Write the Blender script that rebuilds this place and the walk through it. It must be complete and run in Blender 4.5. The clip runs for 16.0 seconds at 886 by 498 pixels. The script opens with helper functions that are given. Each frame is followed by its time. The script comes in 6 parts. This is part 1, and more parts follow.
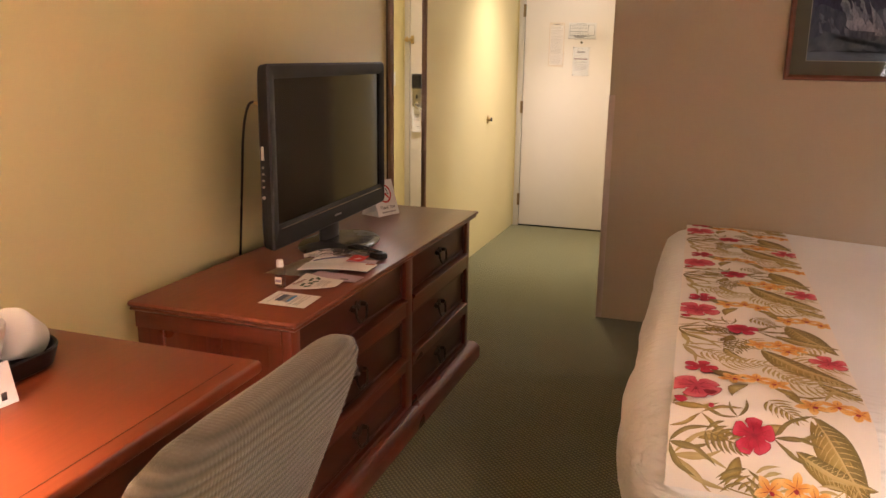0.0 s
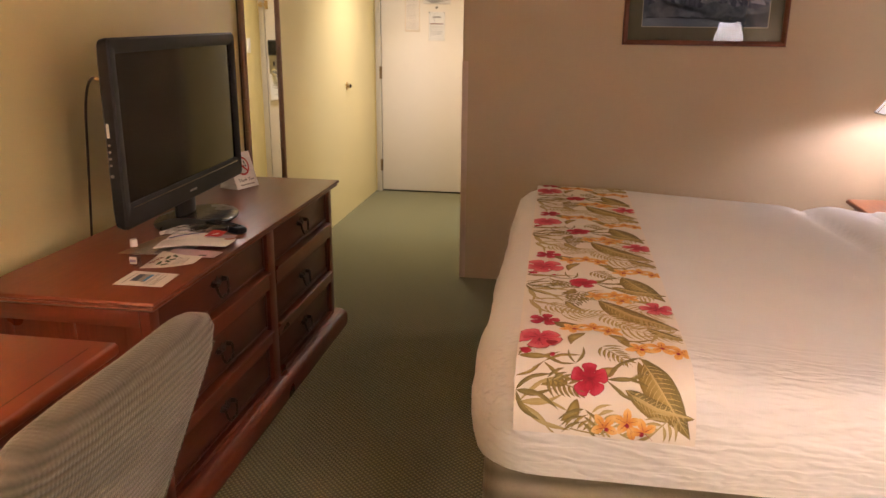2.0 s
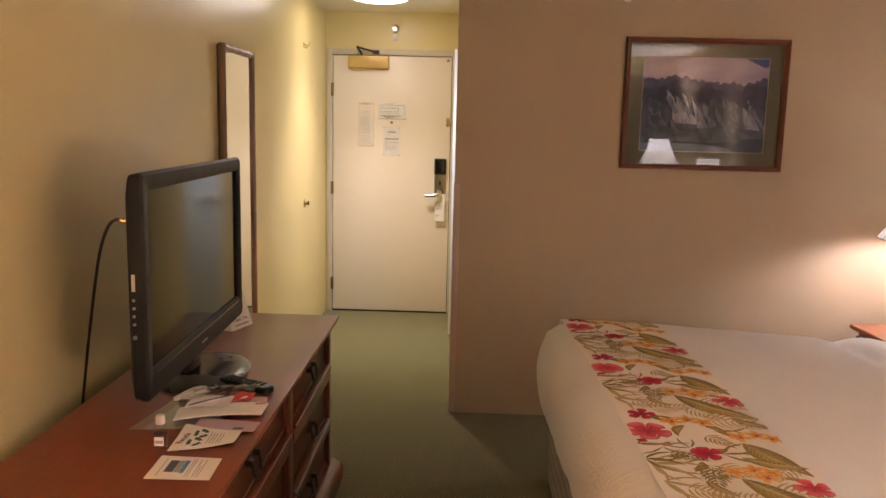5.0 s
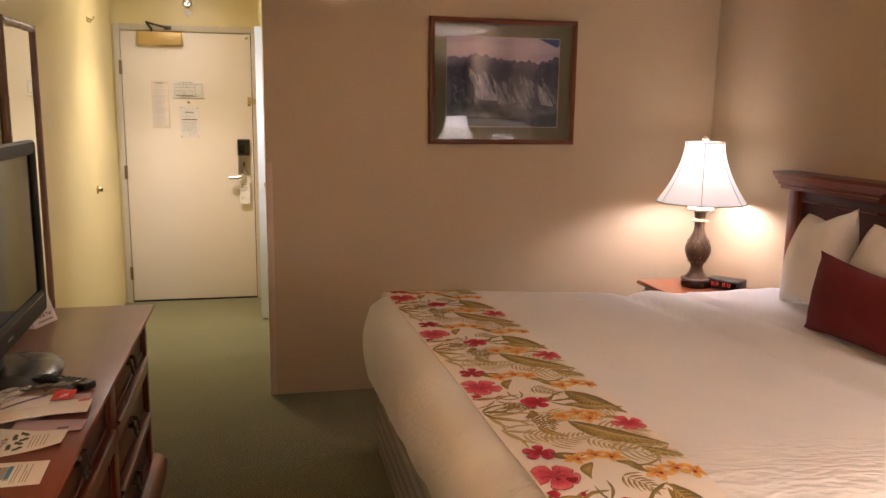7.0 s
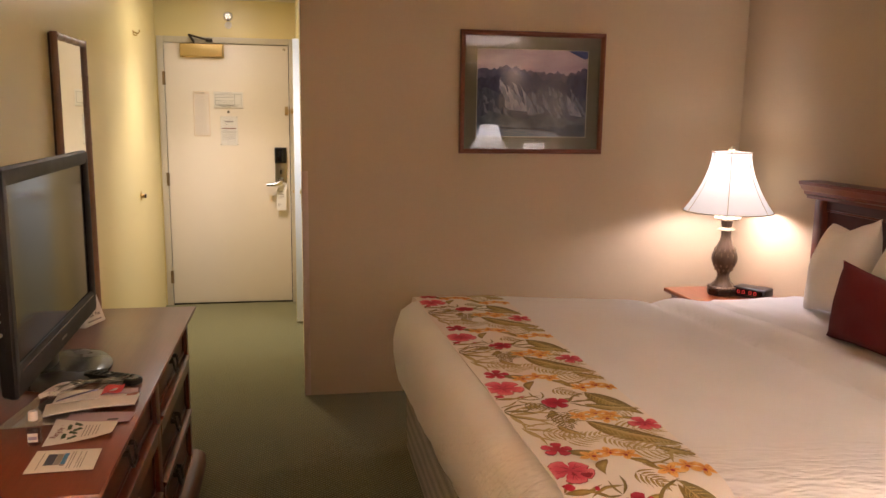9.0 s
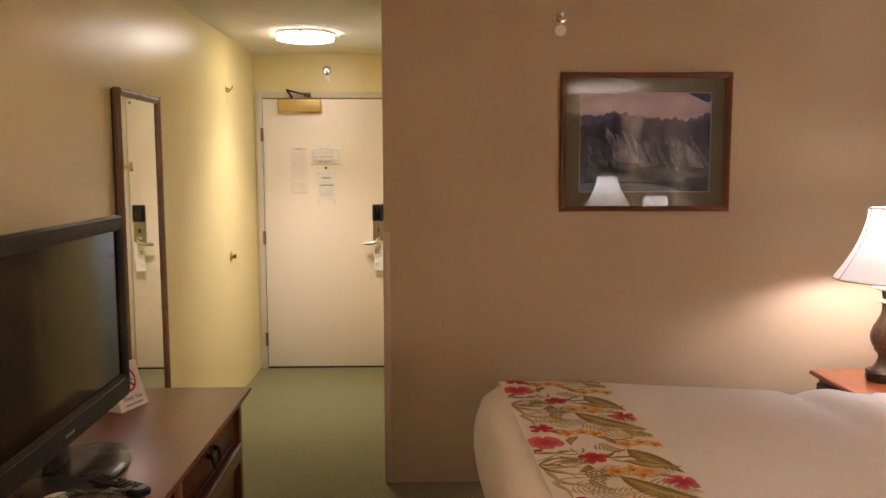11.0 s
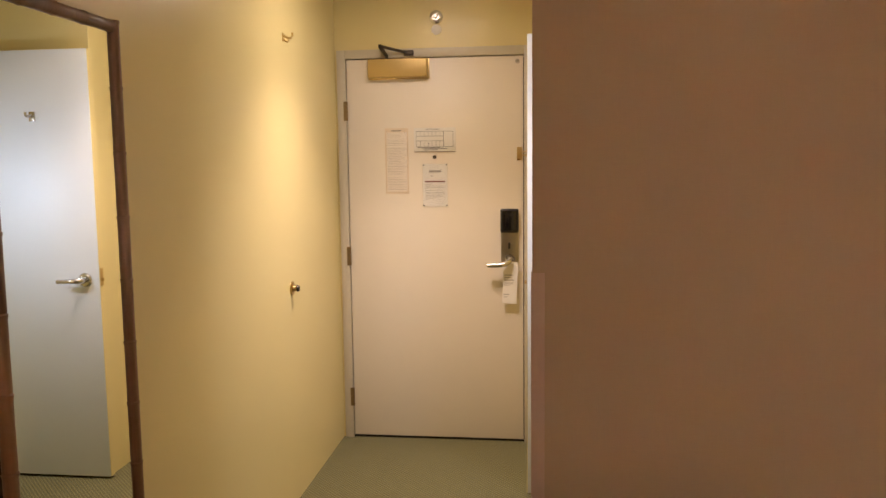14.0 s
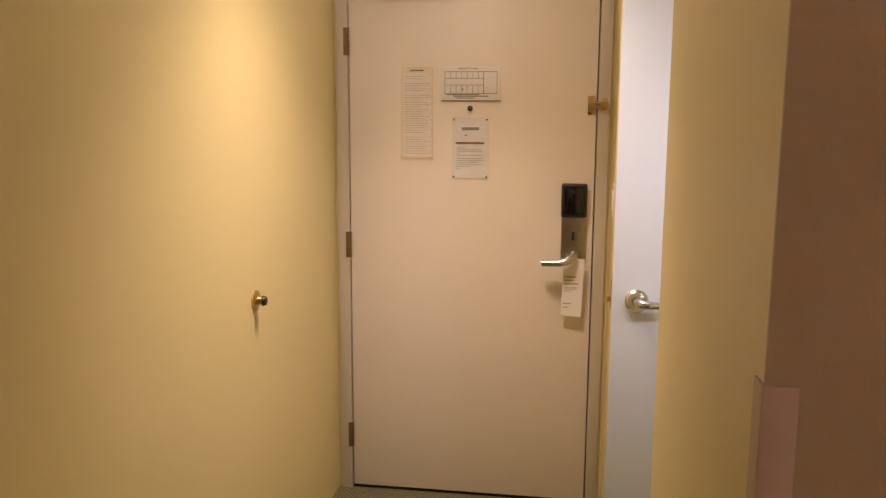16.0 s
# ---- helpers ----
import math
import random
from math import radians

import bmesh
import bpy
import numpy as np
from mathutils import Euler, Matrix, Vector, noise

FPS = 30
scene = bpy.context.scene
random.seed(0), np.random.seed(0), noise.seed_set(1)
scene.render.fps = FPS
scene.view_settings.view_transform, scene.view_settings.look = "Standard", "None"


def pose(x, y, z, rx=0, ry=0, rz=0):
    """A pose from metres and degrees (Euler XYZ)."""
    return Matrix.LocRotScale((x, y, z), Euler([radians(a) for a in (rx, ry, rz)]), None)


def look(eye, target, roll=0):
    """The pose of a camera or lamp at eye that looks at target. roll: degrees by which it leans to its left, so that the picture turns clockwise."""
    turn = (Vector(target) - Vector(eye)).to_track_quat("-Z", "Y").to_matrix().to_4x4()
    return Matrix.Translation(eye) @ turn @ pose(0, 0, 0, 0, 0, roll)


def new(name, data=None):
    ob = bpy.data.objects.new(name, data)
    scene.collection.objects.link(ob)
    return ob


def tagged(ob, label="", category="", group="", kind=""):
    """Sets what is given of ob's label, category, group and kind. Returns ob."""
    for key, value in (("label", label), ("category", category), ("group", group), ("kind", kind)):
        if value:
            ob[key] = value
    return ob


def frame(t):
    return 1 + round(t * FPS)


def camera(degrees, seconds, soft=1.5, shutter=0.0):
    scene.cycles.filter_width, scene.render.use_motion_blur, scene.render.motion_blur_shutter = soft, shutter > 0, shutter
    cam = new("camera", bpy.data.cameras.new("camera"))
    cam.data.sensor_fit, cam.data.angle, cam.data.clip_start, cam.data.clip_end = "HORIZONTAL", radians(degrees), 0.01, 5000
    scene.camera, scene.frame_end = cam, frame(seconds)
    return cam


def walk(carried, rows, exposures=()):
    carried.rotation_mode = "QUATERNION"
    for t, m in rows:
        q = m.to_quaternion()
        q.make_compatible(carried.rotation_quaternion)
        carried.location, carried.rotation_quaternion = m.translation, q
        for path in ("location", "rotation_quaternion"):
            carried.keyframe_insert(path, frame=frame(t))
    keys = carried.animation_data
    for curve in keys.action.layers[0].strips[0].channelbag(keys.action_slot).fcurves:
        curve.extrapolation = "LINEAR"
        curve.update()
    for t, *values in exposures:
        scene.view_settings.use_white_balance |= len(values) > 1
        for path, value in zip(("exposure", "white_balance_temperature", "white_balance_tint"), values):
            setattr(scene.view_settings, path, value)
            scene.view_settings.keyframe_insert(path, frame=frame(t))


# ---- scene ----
cam = camera(58.3, 16.0)

PATH = [
    (0, (1.613, -6.532, 1.421), (0.985, -4.694, 0.944), 0.8),
    (0.5, (1.632, -6.53, 1.416), (1.09, -4.674, 0.906), 0.9),
    (1, (1.644, -6.543, 1.421), (1.179, -4.668, 0.902), 0.9),
    (1.5, (1.658, -6.577, 1.437), (1.257, -4.691, 0.905), 0.6),
    (2, (1.672, -6.586, 1.452), (1.361, -4.692, 0.891), 0.5),
    (2.5, (1.666, -6.601, 1.466), (1.419, -4.695, 0.915), 1.7),
    (3, (1.612, -6.601, 1.46), (1.345, -4.686, 0.947), 3.6),
    (3.2, (1.587, -6.601, 1.458), (1.293, -4.687, 0.96), 4.3),
    (5.3, (1.065, -6.284, 1.521), (1.108, -4.306, 1.233), 1.0),
    (5.5, (1.048, -6.296, 1.512), (1.167, -4.32, 1.232), 1.1),
    (6, (1.023, -6.306, 1.492), (1.294, -4.345, 1.207), 1.5),
    (6.5, (1.017, -6.322, 1.499), (1.38, -4.382, 1.178), 1.0),
    (7, (1.024, -6.34, 1.504), (1.47, -4.422, 1.156), 0.8),
    (7.5, (1.029, -6.373, 1.5), (1.471, -4.455, 1.148), 1.1),
    (8, (1.023, -6.386, 1.513), (1.417, -4.458, 1.154), 0.8),
    (8.5, (1.035, -6.421, 1.518), (1.424, -4.493, 1.152), 0.8),
    (9, (1.022, -6.452, 1.524), (1.385, -4.514, 1.191), 0.8),
    (9.5, (1.024, -6.434, 1.531), (1.293, -4.471, 1.256), -0.1),
    (9.7, (1.035, -6.424, 1.536), (1.282, -4.456, 1.277), -0.4),
    (11.8, (1.32, -5.522, 1.528), (1.183, -3.536, 1.33), -0.6),
    (12, (1.315, -5.399, 1.518), (1.122, -3.418, 1.321), -1.0),
    (12.5, (1.283, -5.043, 1.508), (0.971, -3.078, 1.301), -1.0),
    (13, (1.154, -4.733, 1.491), (0.913, -2.757, 1.29), -1.9),
    (13.5, (1.069, -4.443, 1.491), (0.88, -2.461, 1.303), -1.7),
    (14, (1.082, -4.148, 1.488), (0.834, -2.175, 1.275), -0.7),
    (14.5, (1.013, -3.889, 1.484), (0.743, -1.923, 1.231), -0.9),
    (15, (0.926, -3.623, 1.485), (0.688, -1.657, 1.205), -1.3),
    (15.5, (0.907, -3.306, 1.471), (0.645, -1.347, 1.163), -0.5),
    (16, (0.87, -2.974, 1.456), (0.576, -1.019, 1.152), 0.3),
]
walk(cam, [(t, look(e, g, r)) for t, e, g, r in PATH],
     [(0, 1.0, 6150, 24), (3.2, 0.90, 6250, 22), (5.3, 0.84, 6350, 22), (12.2, 0.78, 6500, 20), (14.0, 0.56, 6850, 26), (14.8, 0.38, 7150, 30), (16, 0.24, 7200, 32)])

# world: the room is closed, so only a faint warm ambience is needed
world = bpy.data.worlds.new("world")
scene.world = world
world.use_nodes = True
world.node_tree.nodes["Background"].inputs[0].default_value = (0.5, 0.42, 0.33, 1)
world.node_tree.nodes["Background"].inputs[1].default_value = 0.02


def bulb(name, x, y, z, watts, colour, radius):
    data = bpy.data.lights.new(name, "POINT")
    data.energy, data.color, data.shadow_soft_size = watts, colour, radius
    ob = new(name, data)
    ob.location = (x, y, z)
    return ob


WARM = (1.0, 0.87, 0.90)
bulb("bedside_bulb", 3.27, -2.62, 1.14, 8.5, (1.0, 0.91, 0.97), 0.05)
bulb("bedside_bulb", 3.34, -5.62, 1.10, 95, WARM, 0.05)
bulb("corner_lamp_bulb", 3.25, -7.14, 1.24, 330, WARM, 0.05)
bulb("desk_lamp_bulb", 0.27, -6.25, 1.26, 125, (1.0, 0.72, 0.54), 0.05)
hall = bpy.data.lights.new("hall_light", "AREA")
hall.shape, hall.size, hall.energy, hall.color = "DISK", 0.34, 7.0, (1.0, 0.88, 0.76)
hall.spread = math.radians(95)
hall_ob = new("hall_light", hall)
hall_ob.location = (0.518, -0.90, 2.298)
# Unseen bathroom light, assumed from the cool door; also aimed to fill the hall.
alcove_fill = bpy.data.lights.new("alcove_fill_light", "AREA")
alcove_fill.shape, alcove_fill.size, alcove_fill.size_y, alcove_fill.energy, alcove_fill.color = "RECTANGLE", 0.40, 0.08, 5.2, (0.64, 0.82, 1.0)
alcove_fill_ob = new("alcove_fill_light", alcove_fill)
alcove_fill_ob.matrix_world = look((1.48, -1.395, 1.45), (0.75, -0.5, 1.0))

# ---------------------------------------------------------------- materials


class Nodes:
    """A short way to write a node material."""

    def __init__(self, name):
        self.m = bpy.data.materials.new(name)
        self.m.use_nodes = True
        self.t = self.m.node_tree
        self.b = self.t.nodes["Principled BSDF"]
        self.co = self.t.nodes.new("ShaderNodeTexCoord").outputs["Object"]

    def add(self, kind, **inputs):
        n = self.t.nodes.new(kind)
        for k, v in inputs.items():
            key = k.replace("_", " ")
            if isinstance(v, bpy.types.NodeSocket):
                self.t.links.new(v, n.inputs[key])
            else:
                n.inputs[key].default_value = v
        return n

    def mapped(self, sx=1, sy=1, sz=1, rot=(0, 0, 0)):
        n = self.add("ShaderNodeMapping", Vector=self.co)
        n.inputs["Scale"].default_value = (sx, sy, sz)
        n.inputs["Rotation"].default_value = rot
        return n.outputs[0]

    def noise(self, scale, vec=None, detail=4.0, rough=0.55, dist=0.0):
        return self.add("ShaderNodeTexNoise", Vector=vec or self.co, Scale=scale, Detail=detail, Roughness=rough, Distortion=dist).outputs[0]

    def math(self, op, a, b=0.0):
        n = self.t.nodes.new("ShaderNodeMath")
        n.operation = op
        for i, v in enumerate((a, b)):
            if isinstance(v, bpy.types.NodeSocket):
                self.t.links.new(v, n.inputs[i])
            else:
                n.inputs[i].default_value = v
        return n.outputs[0]

    def ramp(self, fac, *stops):
        n = self.t.nodes.new("ShaderNodeValToRGB")
        self.t.links.new(fac, n.inputs[0])
        e = n.color_ramp.elements
        while len(e) < len(stops):
            e.new(0.5)
        for el, (p, c) in zip(e, stops):
            el.position, el.color = p, (*c, 1)
        return n.outputs[0]

    def mix(self, fac, a, b, mode="MIX"):
        n = self.t.nodes.new("ShaderNodeMix")
        n.data_type, n.blend_type = "RGBA", mode
        for i, v in ((0, fac), (6, a), (7, b)):
            if isinstance(v, bpy.types.NodeSocket):
                self.t.links.new(v, n.inputs[i])
            else:
                n.inputs[i].default_value = v if i == 0 else (*v, 1)
        return n.outputs[2]

    def bump(self, height, strength, distance=0.01):
        n = self.add("ShaderNodeBump", Height=height, Strength=strength, Distance=distance)
        self.t.links.new(n.outputs[0], self.b.inputs["Normal"])

    def done(self, colour=None, rough=None, metal=0.0, spec=None, coat=0.0, coat_rough=0.1):
        for key, v in (("Base Color", colour), ("Roughness", rough), ("Metallic", metal), ("Specular IOR Level", spec),
                       ("Coat Weight", coat), ("Coat Roughness", coat_rough)):
            if v is None:
                continue
            if isinstance(v, bpy.types.NodeSocket):
                self.t.links.new(v, self.b.inputs[key])
            else:
                self.b.inputs[key].default_value = (*v, 1) if isinstance(v, tuple) else v
        return self.m


def tone(c, k):
    return tuple(min(1.0, v * k) for v in c)


def plain(name, c, rough=0.5, metal=0.0, vary=0.12, scale=30, bump=0.0, spec=None, coat=0.0):
    n = Nodes(name)
    f = n.noise(scale)
    g = n.noise(scale * 0.13)
    col = n.mix(n.math("MULTIPLY", n.math("ADD", f, g), 0.5), tone(c, 1 - vary), tone(c, 1 + vary))
    if bump:
        n.bump(f, bump, 0.004)
    r = n.math("ADD", n.math("MULTIPLY", g, 0.16), rough - 0.08)
    return n.done(col, r, metal, spec, coat)


def wall_paint(name, c, rough, spec=0.5, weave=0.0, roller=0.05):
    n = Nodes(name)
    big = n.noise(1.3, detail=3)
    small = n.noise(55, detail=5)
    col = n.mix(big, tone(c, 0.93), tone(c, 1.06))
    col = n.mix(n.math("MULTIPLY", small, 0.5), col, tone(c, 0.97))
    h = small
    if weave:
        a = n.noise(60, n.mapped(0.35, 0.35, 9.0), detail=3)
        b = n.noise(60, n.mapped(9.0, 9.0, 0.35), detail=3)
        w = n.math("ADD", n.math("MULTIPLY", a, 0.6), n.math("MULTIPLY", b, 0.4))
        col = n.mix(n.math("MULTIPLY", w, weave), col, tone(c, 0.6))
        h = w
    n.bump(h, roller, 0.004)
    return n.done(col, n.math("ADD", n.math("MULTIPLY", big, 0.1), rough - 0.05), 0, spec)


def wood(name, light, dark, along="y", rough=0.28, coat=0.35, scale=1.0, relief=0.04):
    n = Nodes(name)
    s = {"x": (0.9, 14, 14), "y": (14, 0.9, 14), "z": (14, 14, 0.9)}[along]
    v = n.mapped(*[q * scale for q in s])
    g1 = n.noise(3.0, v, 8, 0.62, 0.7)
    g2 = n.noise(13.0, v, 6, 0.7, 0.2)
    g3 = n.noise(1.7, None, 2)
    f = n.math("ADD", n.math("MULTIPLY", g1, 0.6), n.math("MULTIPLY", g2, 0.4))
    col = n.ramp(f, (0.28, dark), (0.5, tuple((a + b) / 2 for a, b in zip(light, dark))), (0.72, light))
    col = n.mix(n.math("MULTIPLY", g3, 0.45), col, tone(dark, 0.9))
    n.bump(g2, relief, 0.002)
    return n.done(col, n.math("ADD", n.math("MULTIPLY", g3, 0.14), rough - 0.06), 0, 0.35, coat, 0.24)


def fabric(name, c, rough=0.9, fine=900, vary=0.1, bump=0.15, sheen=0.2):
    n = Nodes(name)
    f = n.noise(fine * 0.25, detail=3)
    g = n.noise(4)
    n.bump(f, bump, 0.003)
    n.b.inputs["Sheen Weight"].default_value = sheen
    return n.done(n.mix(n.math("ADD", n.math("MULTIPLY", f, 0.5), n.math("MULTIPLY", g, 0.5)), tone(c, 1 - vary), tone(c, 1 + vary)), rough)


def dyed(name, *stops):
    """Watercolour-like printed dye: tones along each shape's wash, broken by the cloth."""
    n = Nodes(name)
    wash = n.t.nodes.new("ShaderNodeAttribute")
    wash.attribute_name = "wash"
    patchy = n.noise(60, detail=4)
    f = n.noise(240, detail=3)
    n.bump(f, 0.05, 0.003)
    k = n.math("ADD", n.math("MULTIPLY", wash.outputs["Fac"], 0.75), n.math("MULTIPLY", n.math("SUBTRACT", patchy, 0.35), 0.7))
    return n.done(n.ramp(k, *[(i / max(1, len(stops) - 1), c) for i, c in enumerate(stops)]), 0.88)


def glow(name, c, strength, base=(0.8, 0.78, 0.72)):
    n = Nodes(name)
    n.b.inputs["Emission Color"].default_value = (*c, 1)
    n.b.inputs["Emission Strength"].default_value = strength
    return n.done(base, 0.7)


def glass(name, tint=(1, 1, 1), base=0.05, rough=0.0):
    """Thin clear glass or film: see-through, with gloss that grows towards the edge."""
    m = bpy.data.materials.new(name)
    m.use_nodes = True
    t = m.node_tree
    t.nodes.clear()
    out, mx = t.nodes.new("ShaderNodeOutputMaterial"), t.nodes.new("ShaderNodeMixShader")
    tr, gl, lw = t.nodes.new("ShaderNodeBsdfTransparent"), t.nodes.new("ShaderNodeBsdfGlossy"), t.nodes.new("ShaderNodeLayerWeight")
    pw, mu = t.nodes.new("ShaderNodeMath"), t.nodes.new("ShaderNodeMath")
    tr.inputs[0].default_value = (*tint, 1)
    gl.inputs["Roughness"].default_value = rough
    lw.inputs[0].default_value = 0.5
    pw.operation, mu.operation = "POWER", "MULTIPLY_ADD"
    pw.inputs[1].default_value = 4.0
    mu.inputs[1].default_value, mu.inputs[2].default_value = 0.8, base
    for a, b in ((lw.outputs["Facing"], pw.inputs[0]), (pw.outputs[0], mu.inputs[0]), (mu.outputs[0], mx.inputs[0]), (tr.outputs[0], mx.inputs[1]),
                 (gl.outputs[0], mx.inputs[2]), (mx.outputs[0], out.inputs[0])):
        t.links.new(a, b)
    return m


def shade_material(name, strength):
    """A lit cloth shade: brightest beside the bulb, paler towards the rims."""
    n = Nodes(name)
    gen = n.t.nodes.new("ShaderNodeTexCoord").outputs["Generated"]
    z = n.add("ShaderNodeSeparateXYZ", Vector=gen).outputs[2]
    level = n.ramp(z, (0.0, (0.30, 0.30, 0.30)), (0.25, (0.38, 0.38, 0.38)), (0.5, (0.60, 0.60, 0.60)), (0.72, (0.85, 0.85, 0.85)), (1.0, (0.6, 0.6, 0.6)))
    n.t.links.new(n.math("MULTIPLY", level, strength), n.b.inputs["Emission Strength"])
    n.b.inputs["Emission Color"].default_value = (1.0, 0.92, 0.86, 1)
    return n.done((0.8, 0.77, 0.72), 0.8)


def carpet_material():
    n = Nodes("green loop carpet")
    waves = []
    for rot in (0.785, -0.785):
        w = n.add("ShaderNodeTexWave", Vector=n.mapped(1, 1, 0.0, (0, 0, rot)), Scale=22.0, Distortion=1.4, Detail=2.0)
        w.inputs["Detail Scale"].default_value = 6.0
        waves.append(w.outputs[1])
    dots = n.math("MULTIPLY", *waves)
    fuzz = n.noise(420, detail=3)
    worn = n.noise(1.6, detail=4)
    patch = n.noise(7, detail=4)
    c = n.mix(dots, (0.066, 0.061, 0.023), (0.37, 0.33, 0.132))
    c = n.mix(n.math("MULTIPLY", fuzz, 0.30), c, (0.17, 0.15, 0.058))
    c = n.mix(n.math("MULTIPLY", worn, 0.35), c, (0.25, 0.225, 0.10))
    c = n.mix(n.math("MULTIPLY", patch, 0.22), c, (0.15, 0.15, 0.07))
    n.bump(n.math("ADD", dots, n.math("MULTIPLY", fuzz, 0.6)), 0.7, 0.008)
    n.b.inputs["Sheen Weight"].default_value = 0.15
    return n.done(c, 0.95, 0, 0.1)


def cover_material():
    n = Nodes("white quilted bed cover")
    w = n.add("ShaderNodeTexWave", Vector=n.mapped(0.28, 1.0, 1.0), Scale=9.0, Distortion=9.0, Detail=2.5)
    w.bands_direction = "Y"
    w.inputs["Detail Scale"].default_value = 2.6
    w2 = n.add("ShaderNodeTexWave", Vector=n.mapped(0.3, 1.0, 1.0), Scale=11.0, Distortion=10.0, Detail=2.0)
    w2.bands_direction = "Z"
    w2.inputs["Detail Scale"].default_value = 2.6
    h = n.math("ADD", w.outputs[1], n.math("MULTIPLY", w2.outputs[1], 0.8))
    fold = n.noise(3.2, detail=3)
    # the ridged weave shows along the sides and the foot; the middle is pulled smooth
    xyz = n.add("ShaderNodeSeparateXYZ", Vector=n.co).outputs
    side = n.ramp(n.math("MULTIPLY", xyz[1], -1.0), (0.70, (0.03, 0.03, 0.03)), (0.92, (1, 1, 1)))
    foot = n.ramp(n.math("MULTIPLY", xyz[0], -1.0), (0.86, (0.04, 0.04, 0.04)), (0.98, (0.35, 0.35, 0.35)))
    border = n.math("MAXIMUM", side, foot)
    n.bump(n.math("ADD", n.math("MULTIPLY", h, border), n.math("MULTIPLY", fold, 1.2)), 0.42, 0.007)
    n.b.inputs["Sheen Weight"].default_value = 0.1
    return n.done(n.mix(fold, (0.74, 0.71, 0.67), (0.82, 0.80, 0.77)), 0.85, 0, 0.2)


def weave_material(name, a, b, sx, sz, along=(1, 1, 1)):
    """Woven upholstery: cross threads in two tones."""
    n = Nodes(name)
    w1 = n.add("ShaderNodeTexWave", Vector=n.mapped(*along), Scale=sx, Distortion=0.8, Detail=1.0)
    w1.bands_direction = "Y"
    w2 = n.add("ShaderNodeTexWave", Vector=n.mapped(*along), Scale=sz, Distortion=0.8, Detail=1.0)
    w2.bands_direction = "Z"
    f = n.noise(160, detail=3)
    g = n.noise(5)
    h = n.math("ADD", n.math("MULTIPLY", w2.outputs[1], 0.8), n.math("MULTIPLY", w1.outputs[1], 0.10))
    c = n.mix(h, a, b)
    c = n.mix(n.math("MULTIPLY", f, 0.35), c, tone(a, 0.9))
    c = n.mix(n.math("MULTIPLY", g, 0.25), c, tone(b, 0.8))
    n.bump(n.math("ADD", h, n.math("MULTIPLY", f, 0.4)), 0.6, 0.006)
    n.b.inputs["Sheen Weight"].default_value = 0.15
    return n.done(c, 0.9, 0, 0.15)


YELLOW = (0.73, 0.615, 0.29)
TAUPE = (0.53, 0.42, 0.275)
M_YELLOW = wall_paint("yellow satin wall paint", YELLOW, 0.33, 0.5, roller=0.05)
M_TAUPE = wall_paint("taupe woven vinyl wallcovering", TAUPE, 0.55, 0.35, weave=0.35, roller=0.12)
M_CEIL = wall_paint("white ceiling paint", (0.74, 0.70, 0.60), 0.85, 0.2, roller=0.2)
M_CARPET = carpet_material()
M_CREAM = plain("cream door paint", (0.80, 0.72, 0.60), 0.42, vary=0.03, scale=14, bump=0.02)
M_BATHDOOR = plain("cool white door paint", (0.74, 0.79, 0.84), 0.45, vary=0.03, scale=12, bump=0.02)
M_JAMB = plain("greige metal door frame paint", (0.58, 0.52, 0.40), 0.45, vary=0.05)
M_GUARD = plain("taupe plastic corner guard", (0.56, 0.43, 0.34), 0.4, vary=0.05)
CHERRY, CHERRY_D = (0.21, 0.042, 0.016), (0.10, 0.018, 0.007)
M_WOOD_Y = wood("cherry wood along the front", CHERRY, CHERRY_D, "y")
M_WOOD_Z = wood("cherry wood upright", CHERRY, CHERRY_D, "z")
M_WOOD_X = wood("cherry wood across", CHERRY, CHERRY_D, "x")
M_TOP = wood("polished cherry top", (0.25, 0.066, 0.026), (0.165, 0.040, 0.016), "y", 0.32, 0.25, 1.7, 0.008)
M_DRAWER = wood("dark cherry drawer front", (0.125, 0.030, 0.013), (0.065, 0.015, 0.007), "y", 0.4, 0.15)
M_HEADPANEL = wood("dark red-brown headboard panel", (0.075, 0.014, 0.009), (0.045, 0.009, 0.006), "y", 0.5, 0.0)
M_DESKTOP = wood("orange cherry desk top", (0.25, 0.050, 0.015), (0.185, 0.035, 0.011), "y", 0.30, 0.20, 1.2, 0.008)
M_PICFRAME = wood("reddish wood picture frame", (0.24, 0.075, 0.03), (0.11, 0.03, 0.013), "x", 0.32)
M_BRONZE = plain("dark bronze", (0.055, 0.042, 0.03), 0.4, 0.7)
M_CHROME = plain("satin chrome", (0.62, 0.60, 0.56), 0.24, 1.0, 0.04)
M_HINGE = plain("tarnished brass hinge", (0.26, 0.18, 0.085), 0.38, 0.8, 0.3)
M_BRASS = plain("brushed brass", (0.62, 0.45, 0.20), 0.3, 1.0, 0.08)
M_STEEL = plain("brushed steel lock plate", (0.40, 0.37, 0.30), 0.36, 1.0, 0.08, 80)
M_GOLD = plain("gold painted metal cover", (0.52, 0.36, 0.12), 0.42, 0.35, 0.06)
M_BLACK = plain("black plastic", (0.016, 0.015, 0.014), 0.34, vary=0.2, scale=60, bump=0.03)
M_BEZEL = plain("dark graphite plastic", (0.017, 0.016, 0.016), 0.45, vary=0.12, scale=80, spec=0.22)
M_SCREEN = plain("dark glossy screen", (0.010, 0.009, 0.008), 0.10, vary=0.05, scale=3, spec=0.5)
M_GAP_SHADE = plain("painted gap shade", (0.02, 0.015, 0.01), 0.9)
M_WHITEP = plain("white plastic", (0.78, 0.75, 0.69), 0.4, vary=0.03)
